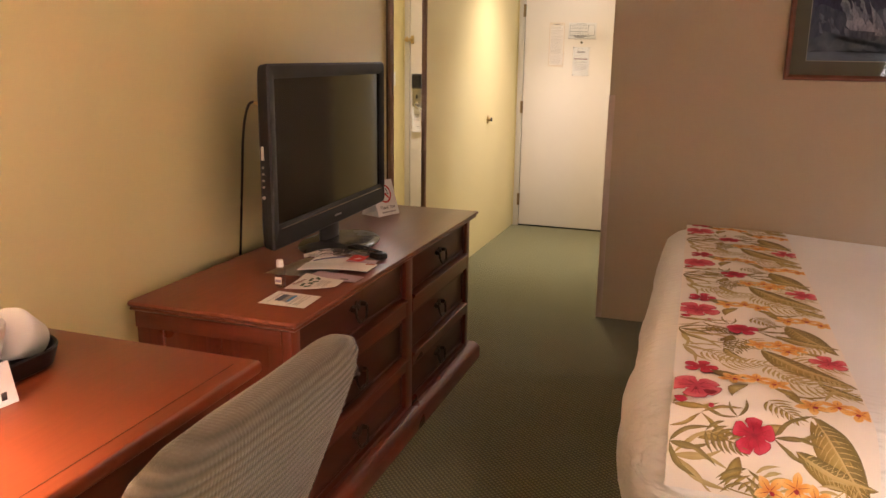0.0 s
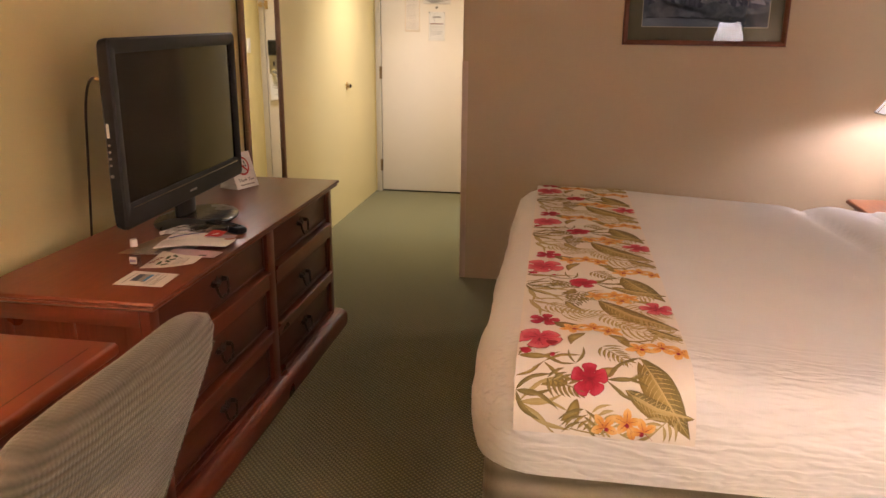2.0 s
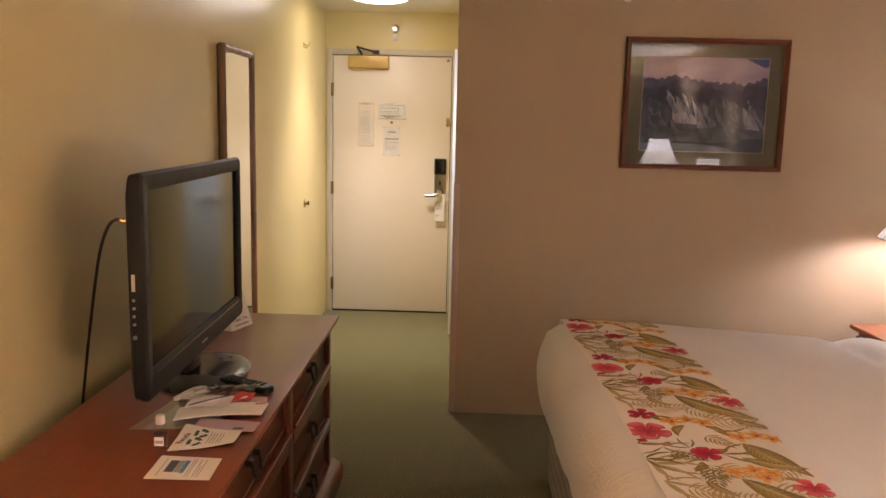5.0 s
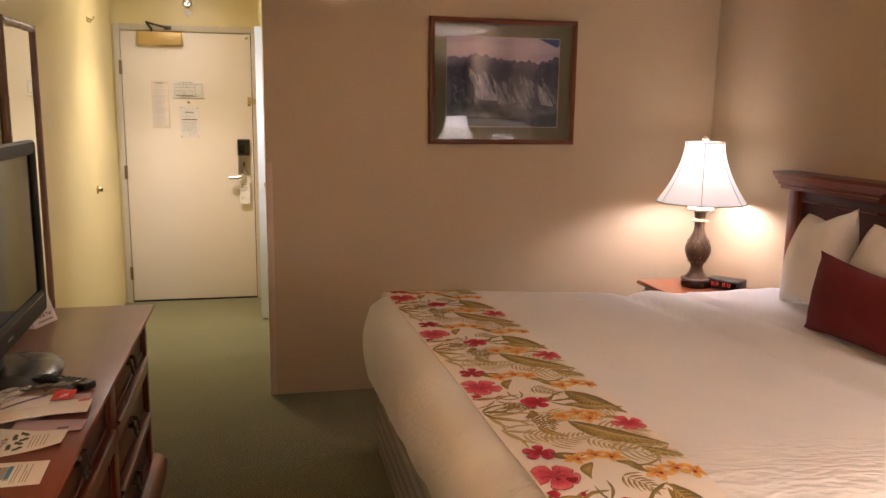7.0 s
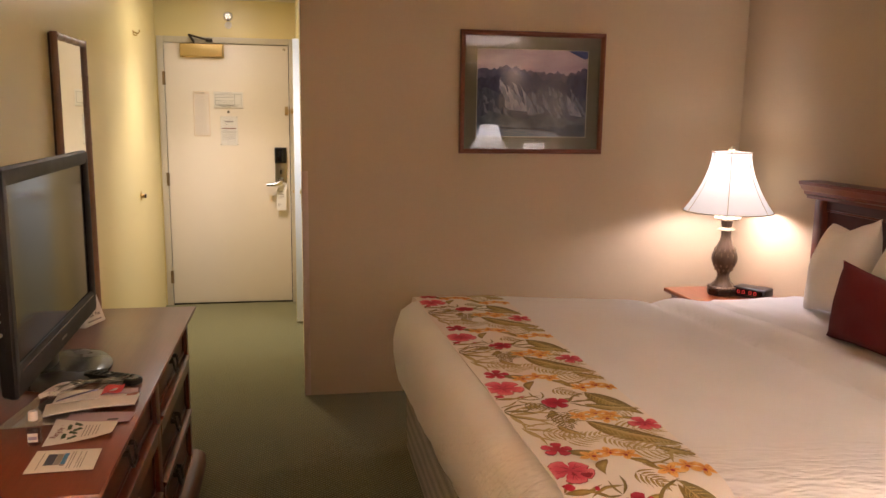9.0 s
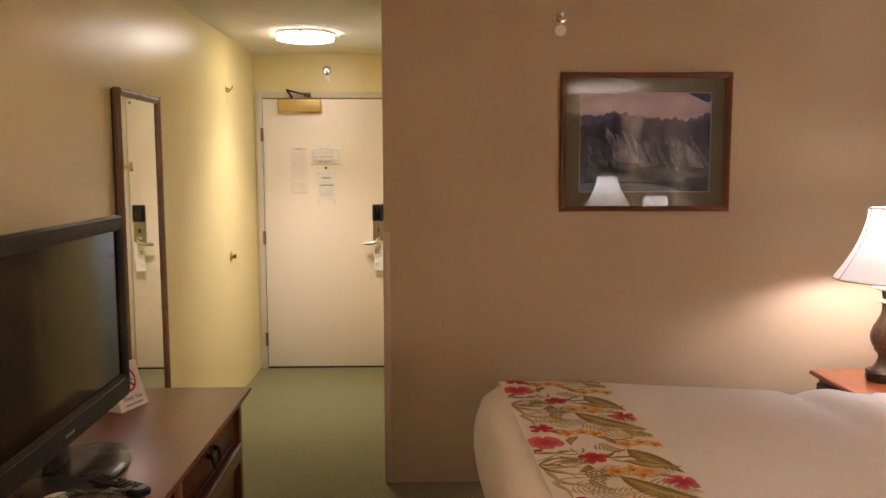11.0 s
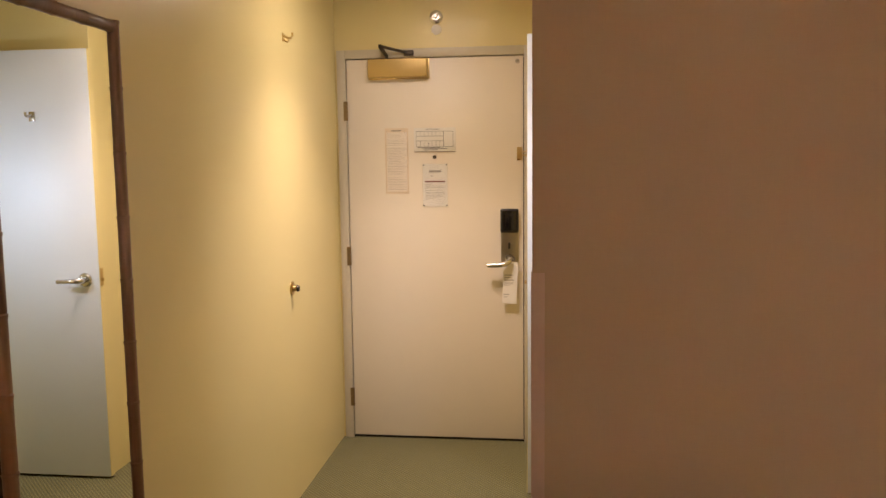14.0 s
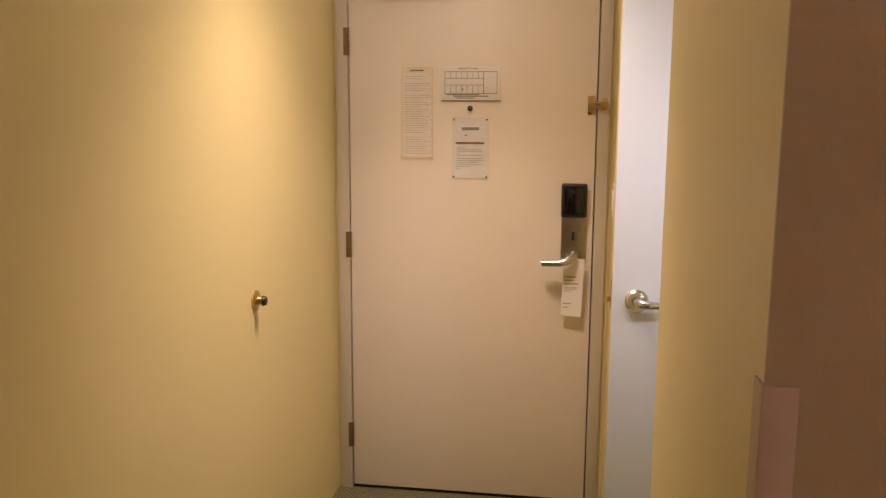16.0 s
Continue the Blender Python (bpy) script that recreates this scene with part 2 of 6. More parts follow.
M_PAPER = plain("white paper", (0.80, 0.77, 0.71), 0.7, vary=0.05, scale=20)
M_INK = plain("grey print ink", (0.13, 0.115, 0.105), 0.8)
M_INKL = plain("pale print ink", (0.36, 0.33, 0.30), 0.8)
M_INKP = plain("faded print ink", (0.50, 0.42, 0.33), 0.7)
M_RED = plain("red print", (0.55, 0.035, 0.025), 0.55)
M_GREEN = plain("green print", (0.055, 0.10, 0.05), 0.7)
M_BLUE = plain("blue print", (0.06, 0.24, 0.48), 0.6)
M_NAVY = plain("dark photo print", (0.07, 0.08, 0.12), 0.6)
M_LILAC = plain("lilac paper", (0.50, 0.36, 0.40), 0.6)
M_BURG = fabric("burgundy cushion cloth", (0.125, 0.007, 0.008), 0.9, vary=0.15, sheen=0.0)
M_LINEN = fabric("white pillow linen", (0.80, 0.77, 0.72), 0.88, vary=0.04, bump=0.08)
M_SHEET = fabric("white bed sheet", (0.82, 0.80, 0.77), 0.85, vary=0.03, bump=0.06)
M_DRAPE = fabric("grey-green drape cloth", (0.055, 0.058, 0.048), 0.95, vary=0.15, sheen=0.0)
M_COVER = cover_material()
M_RUNNER = fabric("cream runner cloth", (0.82, 0.75, 0.66), 0.85, vary=0.05, bump=0.1)
M_BASE = weave_material("beige woven bed base fabric", (0.15, 0.125, 0.075), (0.36, 0.31, 0.21), 34, 5)
M_CHAIR = weave_material("sage beige ribbed upholstery", (0.072, 0.063, 0.042), (0.140, 0.122, 0.084), 46, 21)
M_SHADE = shade_material("lit white lamp shade", 1.15)
M_SHADE_STRONG = shade_material("strongly lit white lamp shade", 9.0)
M_RIB = plain("beige shade seam", (0.42, 0.36, 0.29), 0.8)
M_URN = plain("antiqued bronze urn", (0.105, 0.065, 0.038), 0.42, 0.25, 0.5, 45, 0.3)
M_RELIEF = plain("rubbed bronze relief", (0.17, 0.115, 0.07), 0.45, 0.2, 0.4, 60, 0.2)
M_IVORY = plain("ivory antiqued trim", (0.55, 0.45, 0.30), 0.5, vary=0.3, scale=60, bump=0.2)
M_DIFF = glow("lit frosted diffuser", (1.0, 0.91, 0.79), 15.0)
M_MAT = plain("olive grey mat board", (0.125, 0.118, 0.080), 0.9, vary=0.06, scale=90, spec=0.1)
M_GLASS = glass("picture glass", base=0.027)
M_CLEAR = glass("clear plastic", (1.0, 1.0, 1.0), 0.05, 0.05)
M_MIRRORG = Nodes("mirror glass").done((0.86, 0.88, 0.86), 0.0, 1.0)
M_BAMBOO = wood("brown bamboo style frame", (0.30, 0.165, 0.085), (0.15, 0.075, 0.04), "z", 0.38)
M_CABLE = plain("brown cable", (0.035, 0.02, 0.012), 0.5)
M_LED = glow("red clock digits", (1.0, 0.06, 0.05), 0.35, (0.1, 0.01, 0.01))
M_BATHWALL = wall_paint("shaded alcove paint", YELLOW, 0.5)
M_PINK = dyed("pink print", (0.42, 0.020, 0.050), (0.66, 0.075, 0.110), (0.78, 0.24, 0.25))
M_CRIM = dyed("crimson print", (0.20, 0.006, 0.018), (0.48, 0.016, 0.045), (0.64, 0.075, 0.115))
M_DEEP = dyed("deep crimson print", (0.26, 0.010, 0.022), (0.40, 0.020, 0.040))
M_OLIVE = dyed("olive leaf print", (0.20, 0.135, 0.030), (0.36, 0.26, 0.065), (0.54, 0.41, 0.15))
M_FROND = dyed("fine frond print", (0.42, 0.32, 0.115), (0.58, 0.46, 0.21))
M_LEAFD = dyed("dark leaf print", (0.16, 0.12, 0.032), (0.26, 0.20, 0.06), (0.40, 0.31, 0.11))
M_LEAFL = dyed("gold leaf print", (0.50, 0.37, 0.13), (0.64, 0.50, 0.22))
M_ORANGE = dyed("orange print", (0.66, 0.22, 0.030), (0.80, 0.43, 0.10), (0.85, 0.62, 0.28))

# ---------------------------------------------------------------- mesh helpers
ORIGIN = {}


def thing(name, at, label, category, group="", kind=""):
    ob = new(name)
    ob.location = at
    ob.empty_display_size = 0.05
    ORIGIN[ob] = Vector(at)
    return tagged(ob, label, category, group, kind)


def part(name, bm, material, parent=None, label="", smooth=True):
    """Links a bmesh, written in world coordinates, as one mesh under a thing or a part."""
    me = bpy.data.meshes.new(name)
    o = ORIGIN.get(parent, Vector((0, 0, 0)))
    bmesh.ops.translate(bm, verts=bm.verts, vec=-o)
    bmesh.ops.recalc_face_normals(bm, faces=bm.faces)
    bm.to_mesh(me)
    bm.free()
    me.materials.append(material)
    if smooth:
        me.shade_smooth()
        me.set_sharp_from_angle(angle=radians(38))
    ob = new(name, me)
    ob.parent = parent
    ORIGIN[ob] = o
    if label:
        ob["label"] = label
    return ob


def structure(name, bm, material, label, category, smooth=True):
    return tagged(part(name, bm, material, None, "", smooth), label, category, kind="structure")


def box(x0, y0, z0, x1, y1, z1, bevel=0.0, seg=2, bm=None):
    bm = bm or bmesh.new()
    m = Matrix.Translation(((x0 + x1) / 2, (y0 + y1) / 2, (z0 + z1) / 2)) @ Matrix.Diagonal((abs(x1 - x0), abs(y1 - y0), abs(z1 - z0), 1))
    made = bmesh.ops.create_cube(bm, size=1, matrix=m)
    if bevel:
        edges = list({e for v in made["verts"] for e in v.link_edges})
        bmesh.ops.bevel(bm, geom=edges, offset=bevel, segments=seg, affect="EDGES", profile=0.5)
    return bm


def loft(rings, cap0=True, cap1=True, closed=True, bm=None):
    """A skin over rings of points with the same count."""
    bm = bm or bmesh.new()
    vs = [[bm.verts.new(p) for p in r] for r in rings]
    n = len(vs[0])
    for a, b in zip(vs, vs[1:]):
        for i in range(n if closed else n - 1):
            j = (i + 1) % n
            bm.faces.new((a[i], a[j], b[j], b[i]))
    if cap0:
        bm.faces.new(vs[0][::-1])
    if cap1:
        bm.faces.new(vs[-1])
    return bm


def lathe(cx, cy, profile, n=40, lobes=0, amp=0.0, bm=None, cap0=True, cap1=True):
    rings = []
    for r, z in profile:
        rings.append([(cx + (r + (amp * math.cos(lobes * a) if lobes else 0)) * math.cos(a),
                       cy + (r + (amp * math.cos(lobes * a) if lobes else 0)) * math.sin(a), z)
                      for a in (2 * math.pi * i / n for i in range(n))])
    return loft(rings, cap0, cap1, True, bm)


def tube(points, radius, n=10, bm=None):
    """A round bar along a line of points."""
    pts = [Vector(p) for p in points]
    rings = []
    for i, p in enumerate(pts):
        d = (pts[min(i + 1, len(pts) - 1)] - pts[max(i - 1, 0)]).normalized()
        up = Vector((0, 0, 1)) if abs(d.z) < 0.9 else Vector((1, 0, 0))
        a = d.cross(up).normalized()
        b = d.cross(a)
        r = radius[i] if isinstance(radius, (list, tuple)) else radius
        rings.append([p + (a * math.cos(t) + b * math.sin(t)) * r for t in (2 * math.pi * k / n for k in range(n))])
    return loft(rings, True, True, True, bm)


def swept(profile, y0, y1):
    """A moulding: the outline (x, z) drawn out along y."""
    return loft([[(x, y, z) for x, z in profile] for y in (y0, y1)])


def arc(p0, p1, p2, n=12):
    """Points on a smooth curve from p0 to p2, drawn towards p1."""
    a, b, c = Vector(p0), Vector(p1), Vector(p2)
    return [a.lerp(b, t).lerp(b.lerp(c, t), t) for t in (i / n for i in range(n + 1))]


def rounded(x0, y0, x1, y1, r, n=8):
    """The outline of a rectangle with rounded corners, anticlockwise."""
    pts = []
    for cx, cy, a0 in ((x1 - r, y1 - r, 0), (x0 + r, y1 - r, 90), (x0 + r, y0 + r, 180), (x1 - r, y0 + r, 270)):
        for i in range(n + 1):
            a = radians(a0 + 90 * i / n)
            pts.append((cx + r * math.cos(a), cy + r * math.sin(a)))
    return pts


def letters(name, text, size, m, material, parent, label=""):
    """Words in the built-in font, turned into a mesh."""
    cu = bpy.data.curves.new(name, "FONT")
    cu.body, cu.size, cu.align_x, cu.align_y, cu.extrude = text, size, "CENTER", "CENTER", 0.0002
    tmp = bpy.data.objects.new(name, cu)
    me = bpy.data.meshes.new_from_object(tmp)
    bpy.data.objects.remove(tmp)
    me.transform(Matrix.Translation(-ORIGIN[parent]) @ m)
    me.materials.clear()
    me.materials.append(material)
    ob = new(name, me)
    ob.parent = parent
    ORIGIN[ob] = ORIGIN[parent]
    if label:
        ob["label"] = label
    return ob


# ---------------------------------------------------------------- the large structure
CEIL, RIGHT, BACK, PART_Y, HALL_X = 2.36, 3.535, -7.75, -2.238, 1.058
FAR_X, ALC_Y0, ALC_Y1 = 1.045, -1.45, -0.630


def build_floor():
    structure("floor", box(-0.15, BACK - 0.12, -0.12, RIGHT + 0.12, 0.12, 0.0), M_CARPET, "green and brown patterned loop-pile carpet, lightly worn", "carpet", False)


def build_walls():
    s = structure
    s("wall_west", box(-0.12, BACK, 0, 0, 0.0, CEIL), M_YELLOW, "long yellow satin-painted wall behind dresser and mirror", "wall", False)
    # the entrance wall, with the doorway cut through it
    bm = box(-0.12, 0.0, 0, 0.012, 0.12, CEIL)
    box(1.032, 0.0, 0, 1.9, 0.12, CEIL, bm=bm)
    box(0.012, 0.0, 2.083, 1.032, 0.12, CEIL, bm=bm)
    s("wall_north", bm, M_YELLOW, "yellow painted wall round the entrance doorway", "wall", False)
    bm = box(HALL_X, PART_Y, 0, HALL_X + 0.12, PART_Y + 0.005, CEIL)
    box(HALL_X + 0.12, PART_Y, 0, RIGHT, PART_Y + 0.09, CEIL, bm=bm)
    s("wall_partition", bm, M_TAUPE, "taupe woven vinyl wall behind the framed picture", "wall", False)
    s("wall_hall_side", box(HALL_X, PART_Y + 0.005, 0, HALL_X + 0.12, ALC_Y0, CEIL), M_YELLOW, "yellow painted end of the hall partition", "wall", False)
    s("wall_hall_far", box(FAR_X, ALC_Y1, 0, FAR_X + 0.85, 0.0, CEIL), M_YELLOW, "yellow painted hall wall with a light switch", "wall", False)
    s("wall_alcove", box(1.9, PART_Y + 0.09, 0, 2.0, ALC_Y1, CEIL), M_BATHWALL, "yellow painted back wall of the alcove in shade", "wall", False)
    s("wall_alcove_side", box(HALL_X + 0.12, ALC_Y0 - 0.1, 0, 1.9, ALC_Y0, CEIL), M_BATHWALL, "yellow painted side wall of the alcove", "wall", False)
    s("wall_east", box(RIGHT, BACK, 0, RIGHT + 0.12, PART_Y + 0.09, CEIL), M_TAUPE, "taupe woven vinyl wall behind the headboard", "wall", False)
    s("wall_south", box(-0.12, BACK - 0.12, 0, RIGHT + 0.12, BACK, CEIL), M_YELLOW, "plain yellow painted wall at the end of the room", "wall", False)
    s("ceiling", box(-0.12, BACK - 0.12, CEIL, RIGHT + 0.12, 0.12, CEIL + 0.1), M_CEIL, "flat off-white painted ceiling", "ceiling", False)


def build_curtain():
    """Full-width pleated drapes over the window wall at the end of the room."""
    c = thing("window_curtain", (2.0, BACK + 0.10, 0.02), "closed dark grey-green pleated drapes over the window wall", "curtain")
    for x0, x1 in ((0.35, 1.93), (1.95, 3.50)):
        n = int((x1 - x0) / 0.011)
        rows = []
        for z, amp in ((0.02, 0.036), (0.7, 0.033), (1.5, 0.028), (2.05, 0.022), (2.14, 0.018)):
            rows.append([(x0 + (x1 - x0) * i / n, BACK + 0.10 + amp * math.sin(i * 0.011 / 0.13 * 2 * math.pi + 0.5 * math.sin(i * 0.09)), z) for i in range(n + 1)])
        bm = loft(rows, False, False, False)
        bm.normal_update()
        bmesh.ops.solidify(bm, geom=bm.faces[:], thickness=0.004)
        part("drape", bm, M_DRAPE, c)
    part("track", box(0.33, BACK + 0.07, 2.141, 3.52, BACK + 0.13, 2.165, 0.003), M_WHITEP, c)


def build_entrance():
    # frame: two jambs and a head, with a stepped rebate
    for x0, x1 in ((0.012, 0.057), (0.988, 1.032)):
        bm = box(x0, -0.012, 0, x1, 0.12, 2.083, 0.002)
        structure("door_jamb", bm, M_JAMB, "greige painted metal entrance door jamb", "door frame")
    structure("door_head", box(0.0575, -0.012, 2.038, 0.9875, 0.12, 2.083, 0.002), M_JAMB, "greige painted metal head of the entrance door frame", "door frame")
    # Dark strip under the door: the gap's shade is put into its colour.
    structure("door_gap_strip", box(0.0575, 0.006, 0.0005, 0.9875, 0.12, 0.012), M_GAP_SHADE, "strip under the entrance door, coloured dark for the shade of the gap", "threshold")
    d = thing("door_1", (0.0615, 0.02, 0.014), "closed cream flush entrance door with lock, closer and notices", "door", kind="structure")
    part("leaf", box(0.0615, 0.0, 0.014, 0.9835, 0.044, 2.033, 0.002), M_CREAM, d)
    for z in (0.23, 1.003, 1.77):
        hinge = part("hinge", box(0.0445, -0.0165, z - 0.05, 0.0575, -0.0125, z + 0.05, 0.001), M_HINGE, d, "tarnished brass butt hinge")
        for k in range(5):
            part("knuckle", lathe(0.0595, -0.009, [(0.0065, z - 0.05 + 0.0202 * k), (0.0065, z - 0.031 + 0.0202 * k)], 12), M_HINGE, hinge)
    # closer
    c = part("closer_box", box(0.185, -0.052, 1.935, 0.495, -0.001, 2.030, 0.006, 3), M_GOLD, d, "gold door closer cover")
    part("closer_plate", box(0.178, -0.0035, 1.928, 0.502, -0.0008, 2.0325, 0.001), M_BRASS, c)
    part("closer_arm", tube([(0.285, -0.04, 2.028), (0.285, -0.04, 2.045), (0.262, -0.10, 2.085), (0.262, -0.10, 2.094)], 0.009), M_BRONZE, d, "bronze closer arm")
    part("closer_forearm", tube([(0.258, -0.10, 2.088), (0.33, -0.06, 2.072), (0.395, -0.022, 2.060)], 0.0075), M_BRONZE, d, "bronze closer forearm")
    part("closer_shoe", box(0.372, -0.034, 2.046, 0.422, -0.0125, 2.072, 0.004), M_BRONZE, d)
    # lock
    p = part("lock_plate", box(0.868, -0.016, 0.972, 0.958, -0.001, 1.250, 0.005, 3), M_STEEL, d, "brushed steel electronic lock plate")
    part("reader", box(0.866, -0.028, 1.128, 0.960, -0.0165, 1.253, 0.008, 3), M_BLACK, p, "black card reader")
    part("reader_window", box(0.876, -0.0300, 1.140, 0.950, -0.0284, 1.242, 0.003), M_SCREEN, p)
    part("thumb_turn_rose", tube([(0.912, -0.0165, 1.06), (0.912, -0.022, 1.06)], 0.021, 24), M_STEEL, p)
    part("thumb_turn", box(0.906, -0.040, 1.044, 0.918, -0.0224, 1.078, 0.004), M_BLACK, p)
    part("lever_rose", tube([(0.915, -0.0165, 0.992), (0.915, -0.026, 0.992)], 0.026, 24), M_CHROME, p)
    lv = arc((0.915, -0.026, 0.990), (0.918, -0.075, 0.975), (0.86, -0.070, 0.963), 8) + [Vector((0.80, -0.068, 0.962))]
    part("lever", tube(lv, [0.015] * 6 + [0.0145, 0.014, 0.0135, 0.012], 14), M_CHROME, p, "satin chrome lever handle")
    # swing guard
    g = part("swing_guard_plate", box(0.952, -0.0045, 1.502, 0.978, -0.001, 1.570, 0.001), M_BRASS, d, "brass swing bar guard")
    part("guard_knob", tube([(0.965, -0.005, 1.537), (0.965, -0.03, 1.537)], [0.006, 0.009], 12), M_BRASS, g)
    part("guard_bar", tube([(0.965, -0.025, 1.545), (1.012, -0.028, 1.545)], 0.004), M_BRASS, g)
    part("guard_bar", tube([(0.965, -0.025, 1.528), (1.012, -0.028, 1.528)], 0.004), M_BRASS, g)
    part("frame_plate", box(0.999, -0.018, 1.516, 1.021, -0.0125, 1.560, 0.003), M_BRASS, g)
    part("strike_knob", tube([(1.012, -0.0185, 1.537), (1.012, -0.030, 1.537), (1.012, -0.038, 1.537), (1.012, -0.044, 1.537)], [0.006, 0.007, 0.012, 0.007], 16), M_BRASS, g, "round brass strike knob")
    part("viewer", tube([(0.522, -0.001, 1.524), (0.522, -0.006, 1.524)], 0.0095, 20), M_BRONZE, d, "dark door viewer ring")
    part("viewer_lens", tube([(0.522, -0.0062, 1.524), (0.522, -0.0072, 1.524)], 0.004, 14), M_CHROME, d)
    part("top_latch", tube([(0.955, -0.001, 2.005), (0.955, -0.010, 2.005)], [0.012, 0.008], 14), M_CHROME, d)


def build_notices():
    # long laminated notice
    n1 = thing("laminated_notice", (0.32, 0, 1.505), "long laminated house rules notice fixed to the door", "notice")
    part("sheet", box(0.260, -0.0022, 1.334, 0.384, -0.0006, 1.677, 0.0006), plain("yellowed paper", (0.80, 0.66, 0.49), 0.35, vary=0.06, scale=9), n1)
    part("paper", box(0.268, -0.0030, 1.345, 0.377, -0.0026, 1.655), plain("aged notice paper", (0.86, 0.77, 0.66), 0.4, vary=0.06, scale=25), n1)
    part("title_bar", box(0.295, -0.0028, 1.661, 0.346, -0.0024, 1.6655), M_INK, n1)
    rng = random.Random(4)
    for i in range(34):
        z = 1.640 - i * 0.0086
        if rng.random() < 0.12:
            continue
        part("text_line", box(0.274, -0.0035, z, 0.274 + 0.098 * rng.uniform(0.7, 1), -0.0031, z + 0.0018), M_INKP, n1, smooth=False)
    part("film", wavy_film(0.261, 0.383, 1.336, 1.675, -0.0050), M_CLEAR, n1, "glossy rippled plastic sleeve").visible_shadow = False
    # fire exit plan
    n2 = thing("exit_plan", (0.524, 0, 1.61), "framed emergency exit floor plan on the door", "notice")
    part("board", box(0.415, -0.0080, 1.553, 0.634, -0.0006, 1.676, 0.002), M_WHITEP, n2)
    part("edge", box(0.413, -0.0060, 1.551, 0.636, -0.0010, 1.553), M_PICFRAME, n2)
    lines = bmesh.new()
    for x0, z0, x1, z1 in ((0.427, 1.664 - 0.006, 0.622, 1.658 - 0.0015), (0.427, 1.577, 0.622, 1.5785), (0.427, 1.577, 0.4285, 1.659), (0.6205, 1.577, 0.622, 1.659),
                           (0.427, 1.632, 0.572, 1.6335), (0.427, 1.608, 0.572, 1.6095), (0.571, 1.577, 0.5725, 1.659)):
        box(x0, -0.0090, z0, x1, -0.0083, z1, bm=lines)
    for i in range(7):
        x = 0.449 + i * 0.0205
        box(x, -0.0090, 1.633, x + 0.0012, -0.0083, 1.658, bm=lines)
        box(x, -0.0090, 1.578, x + 0.0012, -0.0083, 1.608, bm=lines)
    part("plan_lines", lines, M_INK, n2, smooth=False)
    for i, (x, w) in enumerate(((0.435, 0.12), (0.46, 0.13), (0.47, 0.07))):
        z = (1.5725, 1.567, 1.5605)[i]
        part("text_line", box(x, -0.0089, z, x + w, -0.0083, z + 0.003), M_INK, n2, smooth=False)
    letters("title", "FIRE EXIT PLAN", 0.0105, pose(0.513, -0.0086, 1.6675, 90, 0, 0), M_INK, n2)
    part("marker", tube([(0.494, -0.0083, 1.594), (0.494, -0.0092, 1.594)], 0.003, 10), M_BLACK, n2)
    # notice under clear plastic with four screws
    n3 = thing("welcome_notice", (0.524, 0, 1.377), "printed notice behind clear plastic with four screws", "notice")
    part("paper", box(0.459, -0.0024, 1.266, 0.589, -0.0006, 1.489), M_PAPER, n3)
    part("red_bar", box(0.470, -0.0032, 1.393, 0.576, -0.0026, 1.400), plain("maroon print", (0.22, 0.06, 0.05), 0.7), n3)
    part("logo_bar", box(0.492, -0.0032, 1.444, 0.557, -0.0026, 1.455), M_INKL, n3)
    part("logo_mark", box(0.503, -0.0032, 1.424, 0.510, -0.0026, 1.428), M_INK, n3)
    for i in range(11):
        z = 1.380 - i * 0.0075 - (0.004 if i > 4 else 0)
        w = (0.03, 0.095, 0.10, 0.012, 0.095, 0.098, 0.104, 0.085, 0.10, 0.05, 0.01)[i]
        part("text_line", box(0.472, -0.0032, z, 0.472 + w, -0.0026, z + 0.0018), M_INKL, n3, smooth=False)
    part("plastic", box(0.455, -0.0060, 1.262, 0.593, -0.0036, 1.492, 0.0008), M_CLEAR, n3, "clear plastic cover").visible_shadow = False
    for x in (0.463, 0.585):
        for z in (1.271, 1.483):
            part("screw", tube([(x, -0.0062, z), (x, -0.0085, z)], 0.0035, 10), M_BRONZE, n3)
    # hanger
    h = thing("door_hanger", (0.925, -0.03, 0.86), "white printed card hanging from the entrance door lever", "door hanger")
    pts = [(0.882, 1.000), (0.957, 0.995), (0.949, 0.775), (0.874, 0.780)]
    bm = loft([[(x, y, z - 0.02) for x, z in pts] for y in (-0.0335, -0.0345)])
    part("card", bm, M_PAPER, h, smooth=False)
    for z, w, hh, mat in ((0.925, 0.042, 0.005, M_INKL), (0.912, 0.034, 0.005, M_INKL), (0.899, 0.050, 0.005, M_INKL), (0.886, 0.048, 0.0022, M_INKL), (0.880, 0.046, 0.0022, M_INKL),
                          (0.873, 0.03, 0.0022, M_INKL), (0.824, 0.028, 0.004, M_INKL), (0.811, 0.02, 0.003, M_INKL)):
        x = 0.886 - (0.925 - z) * 0.03
        part("text_line", box(x, -0.0353, z - 0.02, x + w, -0.0347, z - 0.02 + hh), mat, h, smooth=False)


def wavy_film(x0, x1, z0, z1, y):
    """A thin sheet with cross ripples."""
    n = 44
    rng = random.Random(9)
    dz = [rng.uniform(0, 0.0016) for _ in range(n + 1)]
    a = [[(x, y - dz[i] - 0.0008 * math.sin(i * 1.7 + x * 60), z0 + (z1 - z0) * i / n) for x in (x0, x0 + (x1 - x0) * 0.33, x0 + (x1 - x0) * 0.66, x1)] for i in range(n + 1)]
    bm = bmesh.new()
    vs = [[bm.verts.new(p) for p in r] for r in a]
    for r, q in zip(vs, vs[1:]):
        for i in range(3):
            bm.faces.new((r[i], r[i + 1], q[i + 1], q[i]))
    bm.normal_update()
    bmesh.ops.solidify(bm, geom=bm.faces[:], thickness=0.0004)
    return bm


